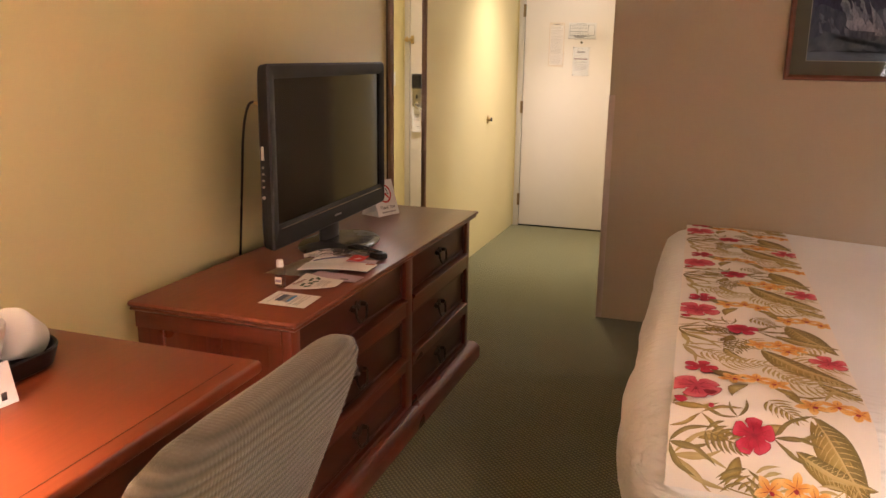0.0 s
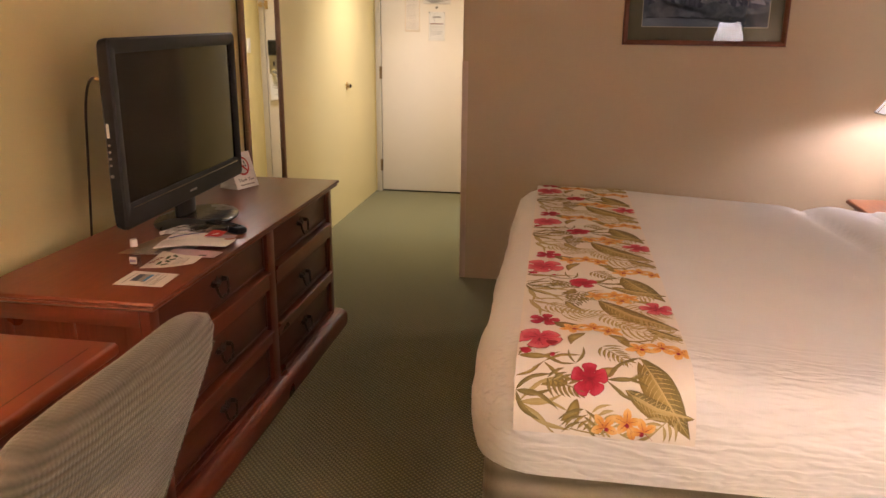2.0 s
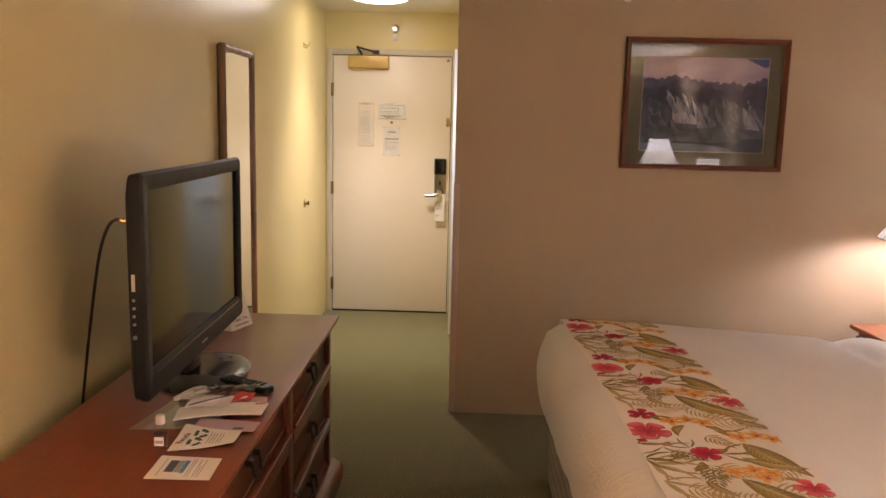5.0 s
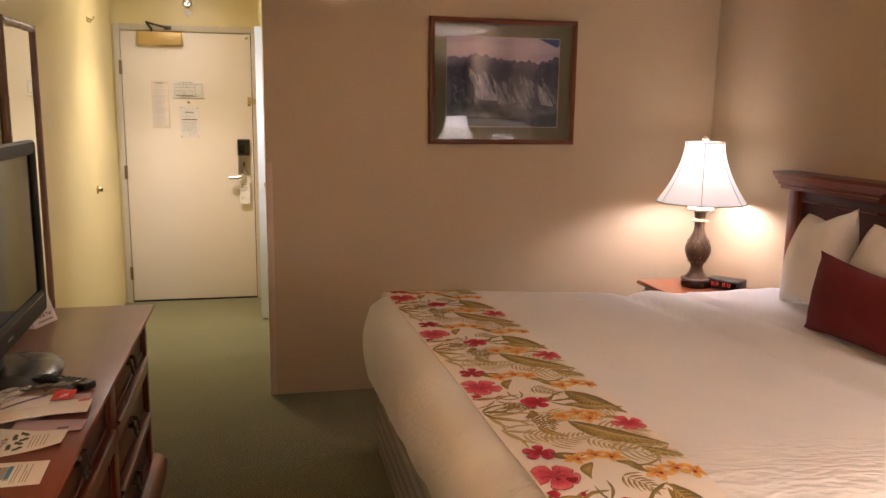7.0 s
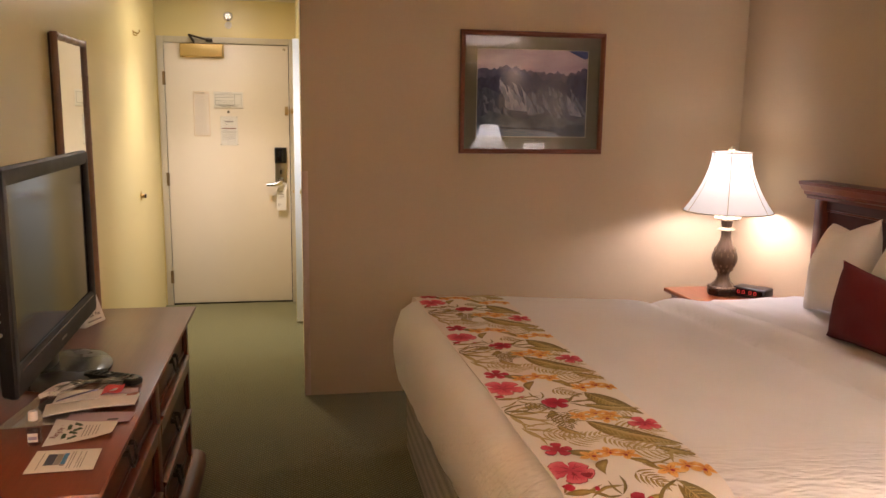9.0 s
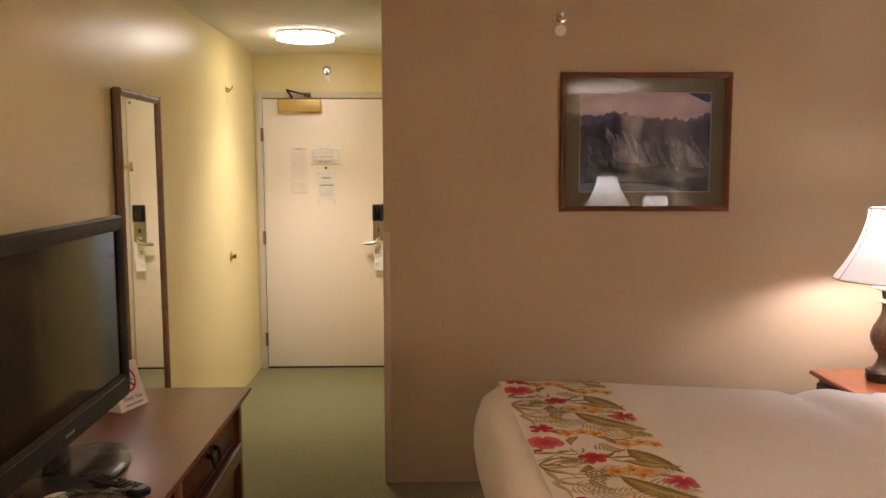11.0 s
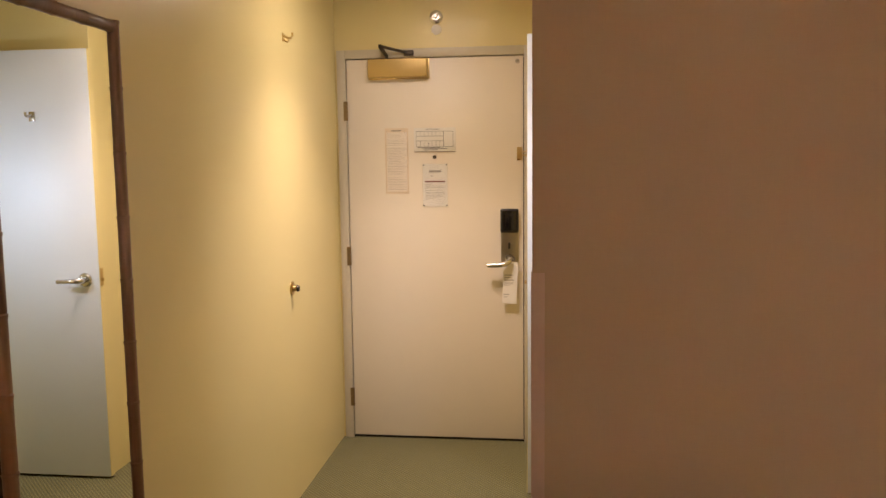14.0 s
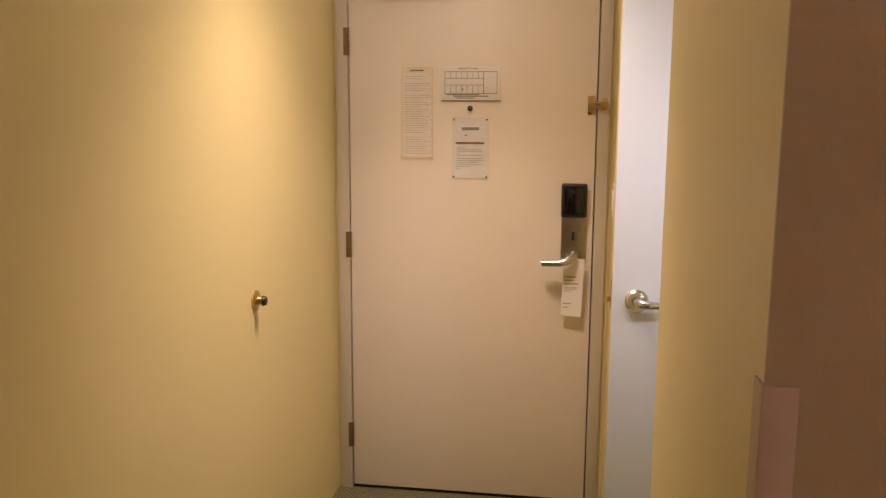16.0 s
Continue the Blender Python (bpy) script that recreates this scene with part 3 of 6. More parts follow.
def build_hall_fixtures():
    # ceiling light: base pan, two metal bands, frosted bowl
    cx, cy = 0.518, -0.90
    c = thing("ceiling_light", (cx, cy, CEIL), "lit round flush ceiling light with frosted bowl and metal bands", "ceiling light")
    part("base_pan", lathe(cx, cy, [(0.16, CEIL - 0.0005), (0.185, CEIL - 0.004), (0.185, CEIL - 0.014), (0.178, CEIL - 0.017)], 56), M_CHROME, c)
    part("diffuser", lathe(cx, cy, [(0.176, CEIL - 0.018), (0.180, CEIL - 0.023), (0.179, CEIL - 0.033), (0.160, CEIL - 0.042), (0.12, CEIL - 0.049), (0.06, CEIL - 0.0525), (0.01, CEIL - 0.0535)], 56), M_DIFF, c, "glowing frosted bowl")
    part("band", lathe(cx, cy, [(0.183, CEIL - 0.029), (0.190, CEIL - 0.030), (0.190, CEIL - 0.036), (0.183, CEIL - 0.037)], 56, cap0=False, cap1=False), M_CHROME, c)
    for a in (0.5, 2.6, 4.7):
        part("clip", box(cx + 0.186 * math.cos(a) - 0.006, cy + 0.186 * math.sin(a) - 0.006, CEIL - 0.040, cx + 0.186 * math.cos(a) + 0.006, cy + 0.186 * math.sin(a) + 0.006, CEIL - 0.012, 0.002), M_CHROME, c)
    for at, nrm in (((0.540, 0.0, 2.238), "hall"), ((1.885, PART_Y, 2.222), "room")):
        x, y, z = at
        s = thing("sprinkler_head", at, "chrome sidewall sprinkler head with a round escutcheon", "sprinkler", "wall sprinklers")
        part("escutcheon", tube([(x, y - 0.0005, z), (x, y - 0.006, z), (x, y - 0.010, z)], [0.034, 0.034, 0.026], 28), M_CHROME, s)
        part("cup", tube([(x, y - 0.0105, z), (x, y - 0.018, z)], [0.022, 0.018], 24), M_CHROME, s)
        part("nozzle", tube([(x, y - 0.0185, z), (x, y - 0.045, z)], [0.012, 0.007], 16), M_CHROME, s)
        part("deflector", box(x - 0.016, y - 0.055, z + 0.006, x + 0.016, y - 0.044, z + 0.009, 0.001), M_CHROME, s)
        part("frame_arm", tube([(x - 0.010, y - 0.018, z), (x - 0.013, y - 0.034, z + 0.002), (x, y - 0.046, z + 0.006)], 0.002, 8), M_CHROME, s)
        part("frame_arm", tube([(x + 0.010, y - 0.018, z), (x + 0.013, y - 0.034, z + 0.002), (x, y - 0.046, z + 0.006)], 0.002, 8), M_CHROME, s)
        q = thing("round_cover_plate", (x, y, z - 0.063), "small round white cover plate on the wall", "cover plate", "wall cover plates")
        part("disc", tube([(x, y - 0.0005, z - 0.063), (x, y - 0.004, z - 0.063), (x, y - 0.006, z - 0.063)], [0.026, 0.026, 0.022], 26), M_WHITEP, q)
    # door stop on the long wall
    d = thing("door_stop", (0, -0.833, 0.957), "small brass wall door stop with rubber tip", "door stop")
    part("rose", tube([(0.0005, -0.833, 0.957), (0.005, -0.833, 0.957), (0.008, -0.833, 0.957)], [0.030, 0.030, 0.022], 24), M_BRASS, d)
    part("stem", tube([(0.0085, -0.833, 0.957), (0.019, -0.833, 0.957), (0.024, -0.833, 0.957)], [0.014, 0.011, 0.017], 18), M_BRASS, d)
    part("tip", tube([(0.0245, -0.833, 0.957), (0.033, -0.833, 0.957)], [0.015, 0.012], 18), M_BRONZE, d, "dark rubber tip")
    k = thing("coat_hook", (0, -0.847, 2.024), "small brass wall hook", "hook")
    part("plate", box(0.0005, -0.856, 2.006, 0.004, -0.838, 2.042, 0.0015), M_BRASS, k)
    part("prong", tube(arc((0.004, -0.847, 2.030), (0.045, -0.847, 2.005), (0.042, -0.847, 2.042), 8), 0.0045), M_BRASS, k)
    part("prong", tube(arc((0.004, -0.847, 2.016), (0.022, -0.847, 1.996), (0.026, -0.847, 2.014), 8), 0.004), M_BRASS, k)
    # light switch
    w = thing("light_switch", (FAR_X, -0.235, 1.213), "white rocker light switch on the hall wall", "light switch")
    part("plate", box(FAR_X - 0.006, -0.272, 1.155, FAR_X - 0.0005, -0.198, 1.271, 0.002), M_WHITEP, w)
    part("rocker", box(FAR_X - 0.011, -0.252, 1.180, FAR_X - 0.0064, -0.218, 1.246, 0.002), M_WHITEP, w)
    # corner guard
    g = thing("corner_guard", (HALL_X, PART_Y, 0), "taupe plastic corner guard on the partition corner", "corner guard")
    bm = box(HALL_X - 0.0028, PART_Y - 0.003, 0.001, HALL_X + 0.030, PART_Y - 0.0006, 1.224, 0.0008)
    box(HALL_X - 0.0028, PART_Y - 0.0004, 0.001, HALL_X - 0.0006, PART_Y + 0.030, 1.224, bm=bm)
    part("angle", bm, M_GUARD, g)


def build_bath_door():
    y1, y0, x0, x1 = -0.660, -0.698, 1.018, 1.733
    d = thing("bathroom_door", (x1, y1, 0.0), "white flush bathroom door standing open against the alcove wall", "door", kind="structure")
    part("leaf", box(x0, y0, 0.013, x1, y1, 2.030, 0.002), M_BATHDOOR, d)
    part("edge_strip", box(x0 - 0.0022, y0 + 0.003, 0.014, x0 - 0.0003, y1 - 0.001, 2.029), M_YELLOW, d, "yellow painted door edge", smooth=False)
    part("latch_plate", box(x0 - 0.0036, y0 + 0.007, 0.940, x0 - 0.0024, y1 - 0.007, 1.022), M_BRASS, d)
    part("latch_bolt", box(x0 - 0.013, y0 + 0.012, 0.960, x0 - 0.0038, y1 - 0.012, 0.976, 0.002), M_BRASS, d)
    r = part("lever_rose", tube([(1.087, y0 - 0.0005, 0.968), (1.087, y0 - 0.006, 0.968), (1.087, y0 - 0.012, 0.968)], [0.033, 0.033, 0.027], 30), M_CHROME, d, "round chrome rose")
    lv = arc((1.087, y0 - 0.012, 0.968), (1.087, y0 - 0.062, 0.968), (1.132, y0 - 0.058, 0.968), 8) + [Vector((1.197, y0 - 0.052, 0.965))]
    part("lever", tube(lv, [0.014] * 5 + [0.012, 0.0115, 0.011, 0.0105, 0.010], 14), M_CHROME, r, "chrome lever handle")
    part("robe_hook_plate", box(1.285, y0 - 0.006, 1.705, 1.315, y0 - 0.0005, 1.750, 0.002), M_CHROME, d)
    part("robe_hook", tube(arc((1.30, y0 - 0.006, 1.735), (1.30, y0 - 0.055, 1.715), (1.30, y0 - 0.05, 1.745), 8), 0.006), M_CHROME, d, "chrome robe hook")
    for z in (0.25, 1.0, 1.78):
        part("hinge", tube([(x1 + 0.006, y1 - 0.004, z - 0.045), (x1 + 0.006, y1 - 0.004, z + 0.045)], 0.006, 12), M_CHROME, d)


def build_added_alcove_lamp():
    # Added fixture for the assumed bathroom light; no such bar is seen.
    v = thing("added_alcove_lamp", (1.48, ALC_Y0, 1.45), "added cool white bar light on the alcove wall, an unseen stand-in for the bathroom light", "wall light")
    part("plate", box(1.25, ALC_Y0 + 0.0005, 1.40, 1.71, ALC_Y0 + 0.012, 1.50, 0.003), M_CHROME, v)
    part("bar", box(1.27, ALC_Y0 + 0.0125, 1.41, 1.69, ALC_Y0 + 0.05, 1.49, 0.012, 3), glow("lit cool bar", (0.85, 0.94, 1.0), 1.6), v)


build_floor()
build_walls()
build_curtain()
build_entrance()
build_notices()
build_hall_fixtures()
build_bath_door()
build_added_alcove_lamp()

# ---------------------------------------------------------------- mirror and picture


def build_mirror():
    y0, y1, z0, z1, w = -2.745, -2.228, 0.398, 1.852, 0.031
    m = thing("wall_mirror", (0, (y0 + y1) / 2, z0), "tall wall mirror in a brown bamboo-style frame", "mirror")
    part("glass", box(0.016, y0 + w * 0.7, z0 + w * 0.7, 0.0225, y1 - w * 0.7, z1 - w * 0.7), M_MIRRORG, m, "silvered mirror glass", smooth=False)
    part("backing", box(0.0005, y0 + 0.006, z0 + 0.006, 0.0155, y1 - 0.006, z1 - 0.006), M_BRONZE, m, smooth=False)

    def cane(a, b, knots):
        """A round bar with swollen knots."""
        a, b = Vector(a), Vector(b)
        pts, rad = [], []
        for i in range(knots):
            for f, r in ((0.0, 0.0150), (0.03, 0.0155), (0.50, 0.0153), (0.93, 0.0156), (0.965, 0.0172), (0.985, 0.0172)):
                pts.append(a.lerp(b, (i + f) / knots))
                rad.append(r)
        pts.append(b)
        rad.append(0.0152)
        return tube(pts, rad, 14)
    h = w / 2
    part("stile", cane((0.022, y0 + h, z0), (0.022, y0 + h, z1), 9), M_BAMBOO, m)
    part("stile", cane((0.022, y1 - h, z0), (0.022, y1 - h, z1), 9), M_BAMBOO, m)
    part("rail", cane((0.0225, y0 + w, z1 - h), (0.0225, y1 - w, z1 - h), 4), M_BAMBOO, m)
    part("rail", cane((0.0225, y0 + w, z0 + h), (0.0225, y1 - w, z0 + h), 4), M_BAMBOO, m)


def blotch(name, c, d, scale, sx=1.0, sz=1.0):
    """Printed colour that drifts between two tones."""
    n = Nodes(name)
    f = n.noise(scale, n.mapped(sx, 1, sz), 6, 0.62, 0.4)
    return n.done(n.ramp(f, (0.32, c), (0.68, d)), 0.9, 0, 0.05)


def build_print(p, x0, z0, x1, z1, y):
    """A misty mountain landscape in flat printed layers."""
    w, h = x1 - x0, z1 - z0
    pr = part("print", box(x0, y - 0.0008, z0, x1, y, z1), blotch("print sky", (0.33, 0.26, 0.35), (0.50, 0.42, 0.50), 7, 0.6, 1.8), p, "misty mountain landscape print", smooth=False)
    layer = [y - 0.0009]

    def flat(name, pts, material):
        layer[0] -= 0.0001
        bm = bmesh.new()
        bm.faces.new([bm.verts.new((x0 + u * w, layer[0], z0 + v * h)) for u, v in pts])
        bmesh.ops.triangulate(bm, faces=bm.faces[:])
        part(name, bm, material, pr, smooth=False)

    def skyline(name, base, amp, freq, seed, material, low=0.0):
        n = 90
        top = [(i / n, base(i / n) + amp * noise.fractal(Vector((i / n * freq, seed, 0)), 0.9, 2.0, 5)) for i in range(n + 1)]
        flat(name, [(0, low), (1, low)] + [(u, max(low, v)) for u, v in top[::-1]], material)
    flat("blue_sky", [(0.80, 1.0), (0.88, 0.955), (0.95, 0.97), (0.97, 0.90), (1.0, 0.92), (1.0, 1.0)], blotch("print blue", (0.068, 0.101, 0.294), (0.116, 0.156, 0.399), 8))
    skyline("far_ridge", lambda u: 0.76 + 0.03 * math.sin(u * 7), 0.075, 13, 3, blotch("print far ridge", (0.060, 0.058, 0.110), (0.125, 0.118, 0.190), 18))
    skyline("mid_ridge", lambda u: 0.70 - 0.05 * math.cos(u * 9) , 0.075, 16, 7, blotch("print mid ridge", (0.022, 0.024, 0.055), (0.070, 0.072, 0.125), 22, 1.4, 0.7))
    skyline("slopes", lambda u: 0.50 + 0.05 * math.sin(u * 11 + 1), 0.07, 10, 11, blotch("print slopes", (0.036, 0.042, 0.072), (0.115, 0.130, 0.178), 24, 1.8, 0.6))
    rng = random.Random(5)
    pale = blotch("print pale cliff", (0.190, 0.200, 0.260), (0.420, 0.430, 0.520), 26, 2.0, 0.6)
    dim = blotch("print dim cliff", (0.115, 0.127, 0.175), (0.240, 0.255, 0.330), 26, 2.0, 0.6)
    for u, v, l, t in ((0.20, 0.66, 0.36, 0.055), (0.27, 0.60, 0.30, 0.030), (0.32, 0.63, 0.34, 0.032), (0.385, 0.61, 0.36, 0.026), (0.43, 0.53, 0.30, 0.022), (0.49, 0.52, 0.26, 0.018), (0.80, 0.52, 0.27, 0.040), (0.86, 0.44, 0.20, 0.026), (0.60, 0.44, 0.16, 0.014), (0.72, 0.42, 0.16, 0.014), (0.95, 0.36, 0.16, 0.016), (0.14, 0.44, 0.22, 0.016), *((rng.uniform(0.05, 0.9), rng.uniform(0.34, 0.6), rng.uniform(0.10, 0.22), rng.uniform(0.006, 0.014)) for _ in range(26))):
        lean = 0.11
        t *= 0.75
        pts = [(u, v)]
        for i in range(1, 9):
            s = i / 8
            pts.append((u + lean * s * l / 0.3 + t * (0.25 + 0.75 * s) + rng.uniform(-0.016, 0.016), v - l * s))
        for i in range(8, 0, -1):
            s = i / 8
            pts.append((u + lean * s * l / 0.3 * 0.75 - t * 0.6 * s + rng.uniform(-0.016, 0.016), v - l * s * 0.97))
        flat("cliff", pts, pale if t > 0.017 else dim)
    skyline("wooded_shore", lambda u: 0.23 + 0.03 * math.sin(u * 13), 0.05, 12, 17, blotch("print shore", (0.068, 0.086, 0.110), (0.156, 0.183, 0.226), 16))
    skyline("dark_trees", lambda u: 0.10 + 0.16 * max(0.0, u - 0.62), 0.05, 16, 23, blotch("print trees", (0.037, 0.047, 0.063), (0.088, 0.105, 0.137), 20))
    flat("water", [(0, 0), (0.78, 0), (0.70, 0.055), (0.52, 0.085), (0.30, 0.075), (0.12, 0.10), (0, 0.09)], blotch("print water", (0.109, 0.136, 0.179), (0.197, 0.234, 0.299), 10, 0.5, 3))


def build_picture():
    x0, x1, z0, z1, w, y = 1.888, 2.692, 1.321, 1.968, 0.026, PART_Y
    p = thing("framed_picture", ((x0 + x1) / 2, y, (z0 + z1) / 2), "framed mountain landscape print with a wide olive-grey mat under glass", "picture")

    def bar(a, b, horizontal):
        prof = [(0.0, 0.0), (0.0, 0.020), (0.004, 0.026), (0.012, 0.027), (0.020, 0.021), (w, 0.014), (w, 0.0)]
        rings = []
        for end, sgn in ((a, 1), (b, -1)):
            ring = []
            for d, hgt in prof:
                s = end + sgn * d
                q = y - 0.0008 - hgt
                if horizontal == "t":
                    ring.append((s, q, z1 - d))
                elif horizontal == "b":
                    ring.append((s, q, z0 + d))
                elif horizontal == "l":
                    ring.append((x0 + d, q, s))
                else:
                    ring.append((x1 - d, q, s))
            rings.append(ring)
        return loft(rings)
    part("frame_rail", bar(x0, x1, "t"), M_PICFRAME, p)
    part("frame_rail", bar(x0, x1, "b"), M_PICFRAME, p)
    part("frame_stile", bar(z0, z1, "l"), M_PICFRAME, p)
    part("frame_stile", bar(z0, z1, "r"), M_PICFRAME, p)
    # mat with its window cut out
    ax0, ax1, az0, az1 = x0 + 0.092, x1 - 0.092, z0 + 0.090, z1 - 0.092
    mat = bmesh.new()
    for a in ((x0 + w, z0 + w, x1 - w, az0), (x0 + w, az1, x1 - w, z1 - w), (x0 + w, az0, ax0, az1), (ax1, az0, x1 - w, az1)):
        box(a[0], y - 0.0075, a[1], a[2], y - 0.005, a[3], bm=mat)
    part("mat", mat, M_MAT, p, "olive grey mat board", smooth=False)
    lip = bmesh.new()
    for a in ((ax0, az0, ax1, az0 + 0.003), (ax0, az1 - 0.003, ax1, az1), (ax0, az0 + 0.003, ax0 + 0.003, az1 - 0.003), (ax1 - 0.003, az0 + 0.003, ax1, az1 - 0.003)):
        box(a[0], y - 0.0070, a[1], a[2], y - 0.0046, a[3], bm=lip)
    part("mat_bevel", lip, plain("pale mat core", (0.42, 0.40, 0.33), 0.8), p, smooth=False)
    build_print(p, ax0, az0, ax1, az1, y - 0.0012)
    part("glass", box(x0 + w - 0.002, y - 0.0118, z0 + w - 0.002, x1 - w + 0.002, y - 0.0098, z1 - w + 0.002), M_GLASS, p, "reflecting picture glass", smooth=False).visible_shadow = False


# ---------------------------------------------------------------- dresser


def bail_pull(x, y, z, parent):
    """A bronze drop handle: a pointed backplate, two posts and a swinging bail."""
    plate = [(y - 0.052, z + 0.014), (y - 0.034, z + 0.003), (y - 0.012, z - 0.004), (y, z - 0.012), (y + 0.012, z - 0.004), (y + 0.034, z + 0.003),
             (y + 0.052, z + 0.014), (y + 0.034, z + 0.026), (y + 0.012, z + 0.022), (y, z + 0.034), (y - 0.012, z + 0.022), (y - 0.034, z + 0.026)]
    h = part("pull_backplate", loft([[(x + d, a, c) for a, c in plate] for d in (0.0003, 0.0028)]), M_BRONZE, parent, "dark bronze drop handle")
    for s in (-1, 1):
        part("post", tube([(x + 0.003, y + s * 0.038, z + 0.014), (x + 0.020, y + s * 0.038, z + 0.014)], [0.009, 0.007], 12), M_BRONZE, h)
    part("bail", tube(arc((x + 0.018, y - 0.042, z + 0.015), (x + 0.027, y - 0.036, z - 0.046), (x + 0.025, y, z - 0.028), 8)
                      + arc((x + 0.025, y, z - 0.028), (x + 0.027, y + 0.036, z - 0.046), (x + 0.018, y + 0.042, z + 0.015), 8)[1:], 0.0046, 8), M_BRONZE, h)
    part("boss", tube([(x + 0.003, y, z + 0.010), (x + 0.013, y, z + 0.008)], [0.012, 0.006], 12), M_BRONZE, h)


def build_dresser():
    y0, y1, xf, top = -4.765, -3.090, 0.572, 0.722
    xb = 0.060
    d = thing("dresser", (0.3, (y0 + y1) / 2, 0), "cherry wood six-drawer dresser with moulded top and bronze pulls", "dresser")
    # top with a shaped edge all round
    rings = []
    for off, z in ((-0.020, 0.690), (-0.004, 0.692), (0.002, 0.698), (-0.002, 0.704), (0.006, 0.708), (0.0085, 0.714), (0.006, 0.720), (0.0, top)):
        rings.append([(xb, y0 - off, z), (0.602 + off - 0.006, y0 - off, z), (0.602 + off - 0.006, y1 + off, z), (xb, y1 + off, z)])
    part("top", loft(rings), M_TOP, d, "polished cherry dresser top")
    part("end_panel", box(xb + 0.005, y0 + 0.030, 0.075, xf - 0.030, y0 + 0.044, 0.690, 0.002), M_WOOD_Z, d)
    for xa, xc in ((xb + 0.005, 0.155), (0.300, 0.345), (0.500, xf - 0.029)):
        part("end_stile", box(xa, y0 + 0.018, 0.078, xc, y0 + 0.0295, 0.689, 0.002), M_WOOD_Z, d)
    part("end_rail", box(xb + 0.005, y0 + 0.0125, 0.640, xf - 0.029, y0 + 0.0175, 0.689, 0.0015), M_WOOD_X, d)
    part("end_panel", box(xb + 0.005, y1 - 0.042, 0.075, xf - 0.030, y1 - 0.022, 0.690, 0.002), M_WOOD_Z, d)
    part("back_panel", box(xb + 0.002, y0 + 0.045, 0.06, xb + 0.0145, y1 - 0.045, 0.690), M_WOOD_Z, d)
    part("carcase_floor", box(xb + 0.02, y0 + 0.045, 0.06, xf - 0.035, y1 - 0.045, 0.078), M_WOOD_Y, d)
    # stiles
    ends = [(y0 + 0.020, y0 + 0.070), (-3.905, -3.835), (y1 - 0.062, y1 - 0.020)]
    for a, b in ends:
        part("stile", box(xf - 0.028, a, 0.078, xf, b, 0.690, 0.003), M_WOOD_Z, d)
    cols = [(ends[0][1], ends[1][0]), (ends[1][1], ends[2][0])]
    rows = [(0.535, 0.682), (0.300, 0.458), (0.095, 0.240)]
    for a, b in cols:
        # rails with a rounded lip
        for z0, z1 in ((0.460, 0.533), (0.242, 0.298), (0.078, 0.094)):
            prof = [(xf - 0.028, z0), (xf - 0.004, z0), (xf + 0.002, z0 + 0.004), (xf + 0.002, z1 - 0.016), (xf + 0.010, z1 - 0.011), (xf + 0.011, z1 - 0.003), (xf + 0.006, z1), (xf - 0.028, z1)]
            if z1 - z0 < 0.03:
                prof = [(xf - 0.028, z0), (xf, z0), (xf, z1), (xf - 0.028, z1)]
            part("rail", swept(prof, a + 0.0005, b - 0.0005), M_WOOD_Y, d)
        part("rail", box(xf - 0.028, a + 0.0005, 0.683, xf, b - 0.0005, 0.6895), M_WOOD_Y, d)
        for z0, z1 in rows:
            dr = part("drawer", box(xf - 0.045, a + 0.004, z0 + 0.003, xf - 0.017, b - 0.004, z1 - 0.002, 0.004), M_DRAWER, d, "dark cherry drawer front")
            # moulding round the panel
            fr = bmesh.new()
            for q in ((a + 0.006, z0 + 0.005, b - 0.006, z0 + 0.017), (a + 0.006, z1 - 0.016, b - 0.006, z1 - 0.004), (a + 0.006, z0 + 0.017, a + 0.018, z1 - 0.016), (b - 0.018, z0 + 0.017, b - 0.006, z1 - 0.016)):
                box(xf - 0.0168, q[0], q[1], xf - 0.011, q[2], q[3], 0.002, 1, bm=fr)
            part("drawer_moulding", fr, M_DRAWER, dr)
            bail_pull(xf - 0.0165, (a + b) / 2, (z0 + z1) / 2, dr)
    # plinth
    prof = [(xf - 0.05, 0.0), (xf + 0.046, 0.0), (xf + 0.046, 0.052), (xf + 0.040, 0.060), (xf + 0.030, 0.068), (xf + 0.012, 0.076), (xf - 0.05, 0.0775)]
    part("plinth", swept(prof, y0 - 0.020, y1 + 0.035), M_WOOD_Y, d, "moulded cherry plinth")
    for ya, yb in ((y0 - 0.020, y0 + 0.030), (y1 - 0.022, y1 + 0.035)):
        part("plinth_return", box(xb + 0.006, ya, 0.0, xf - 0.051, yb, 0.074, 0.003), M_WOOD_X, d)


# ---------------------------------------------------------------- television


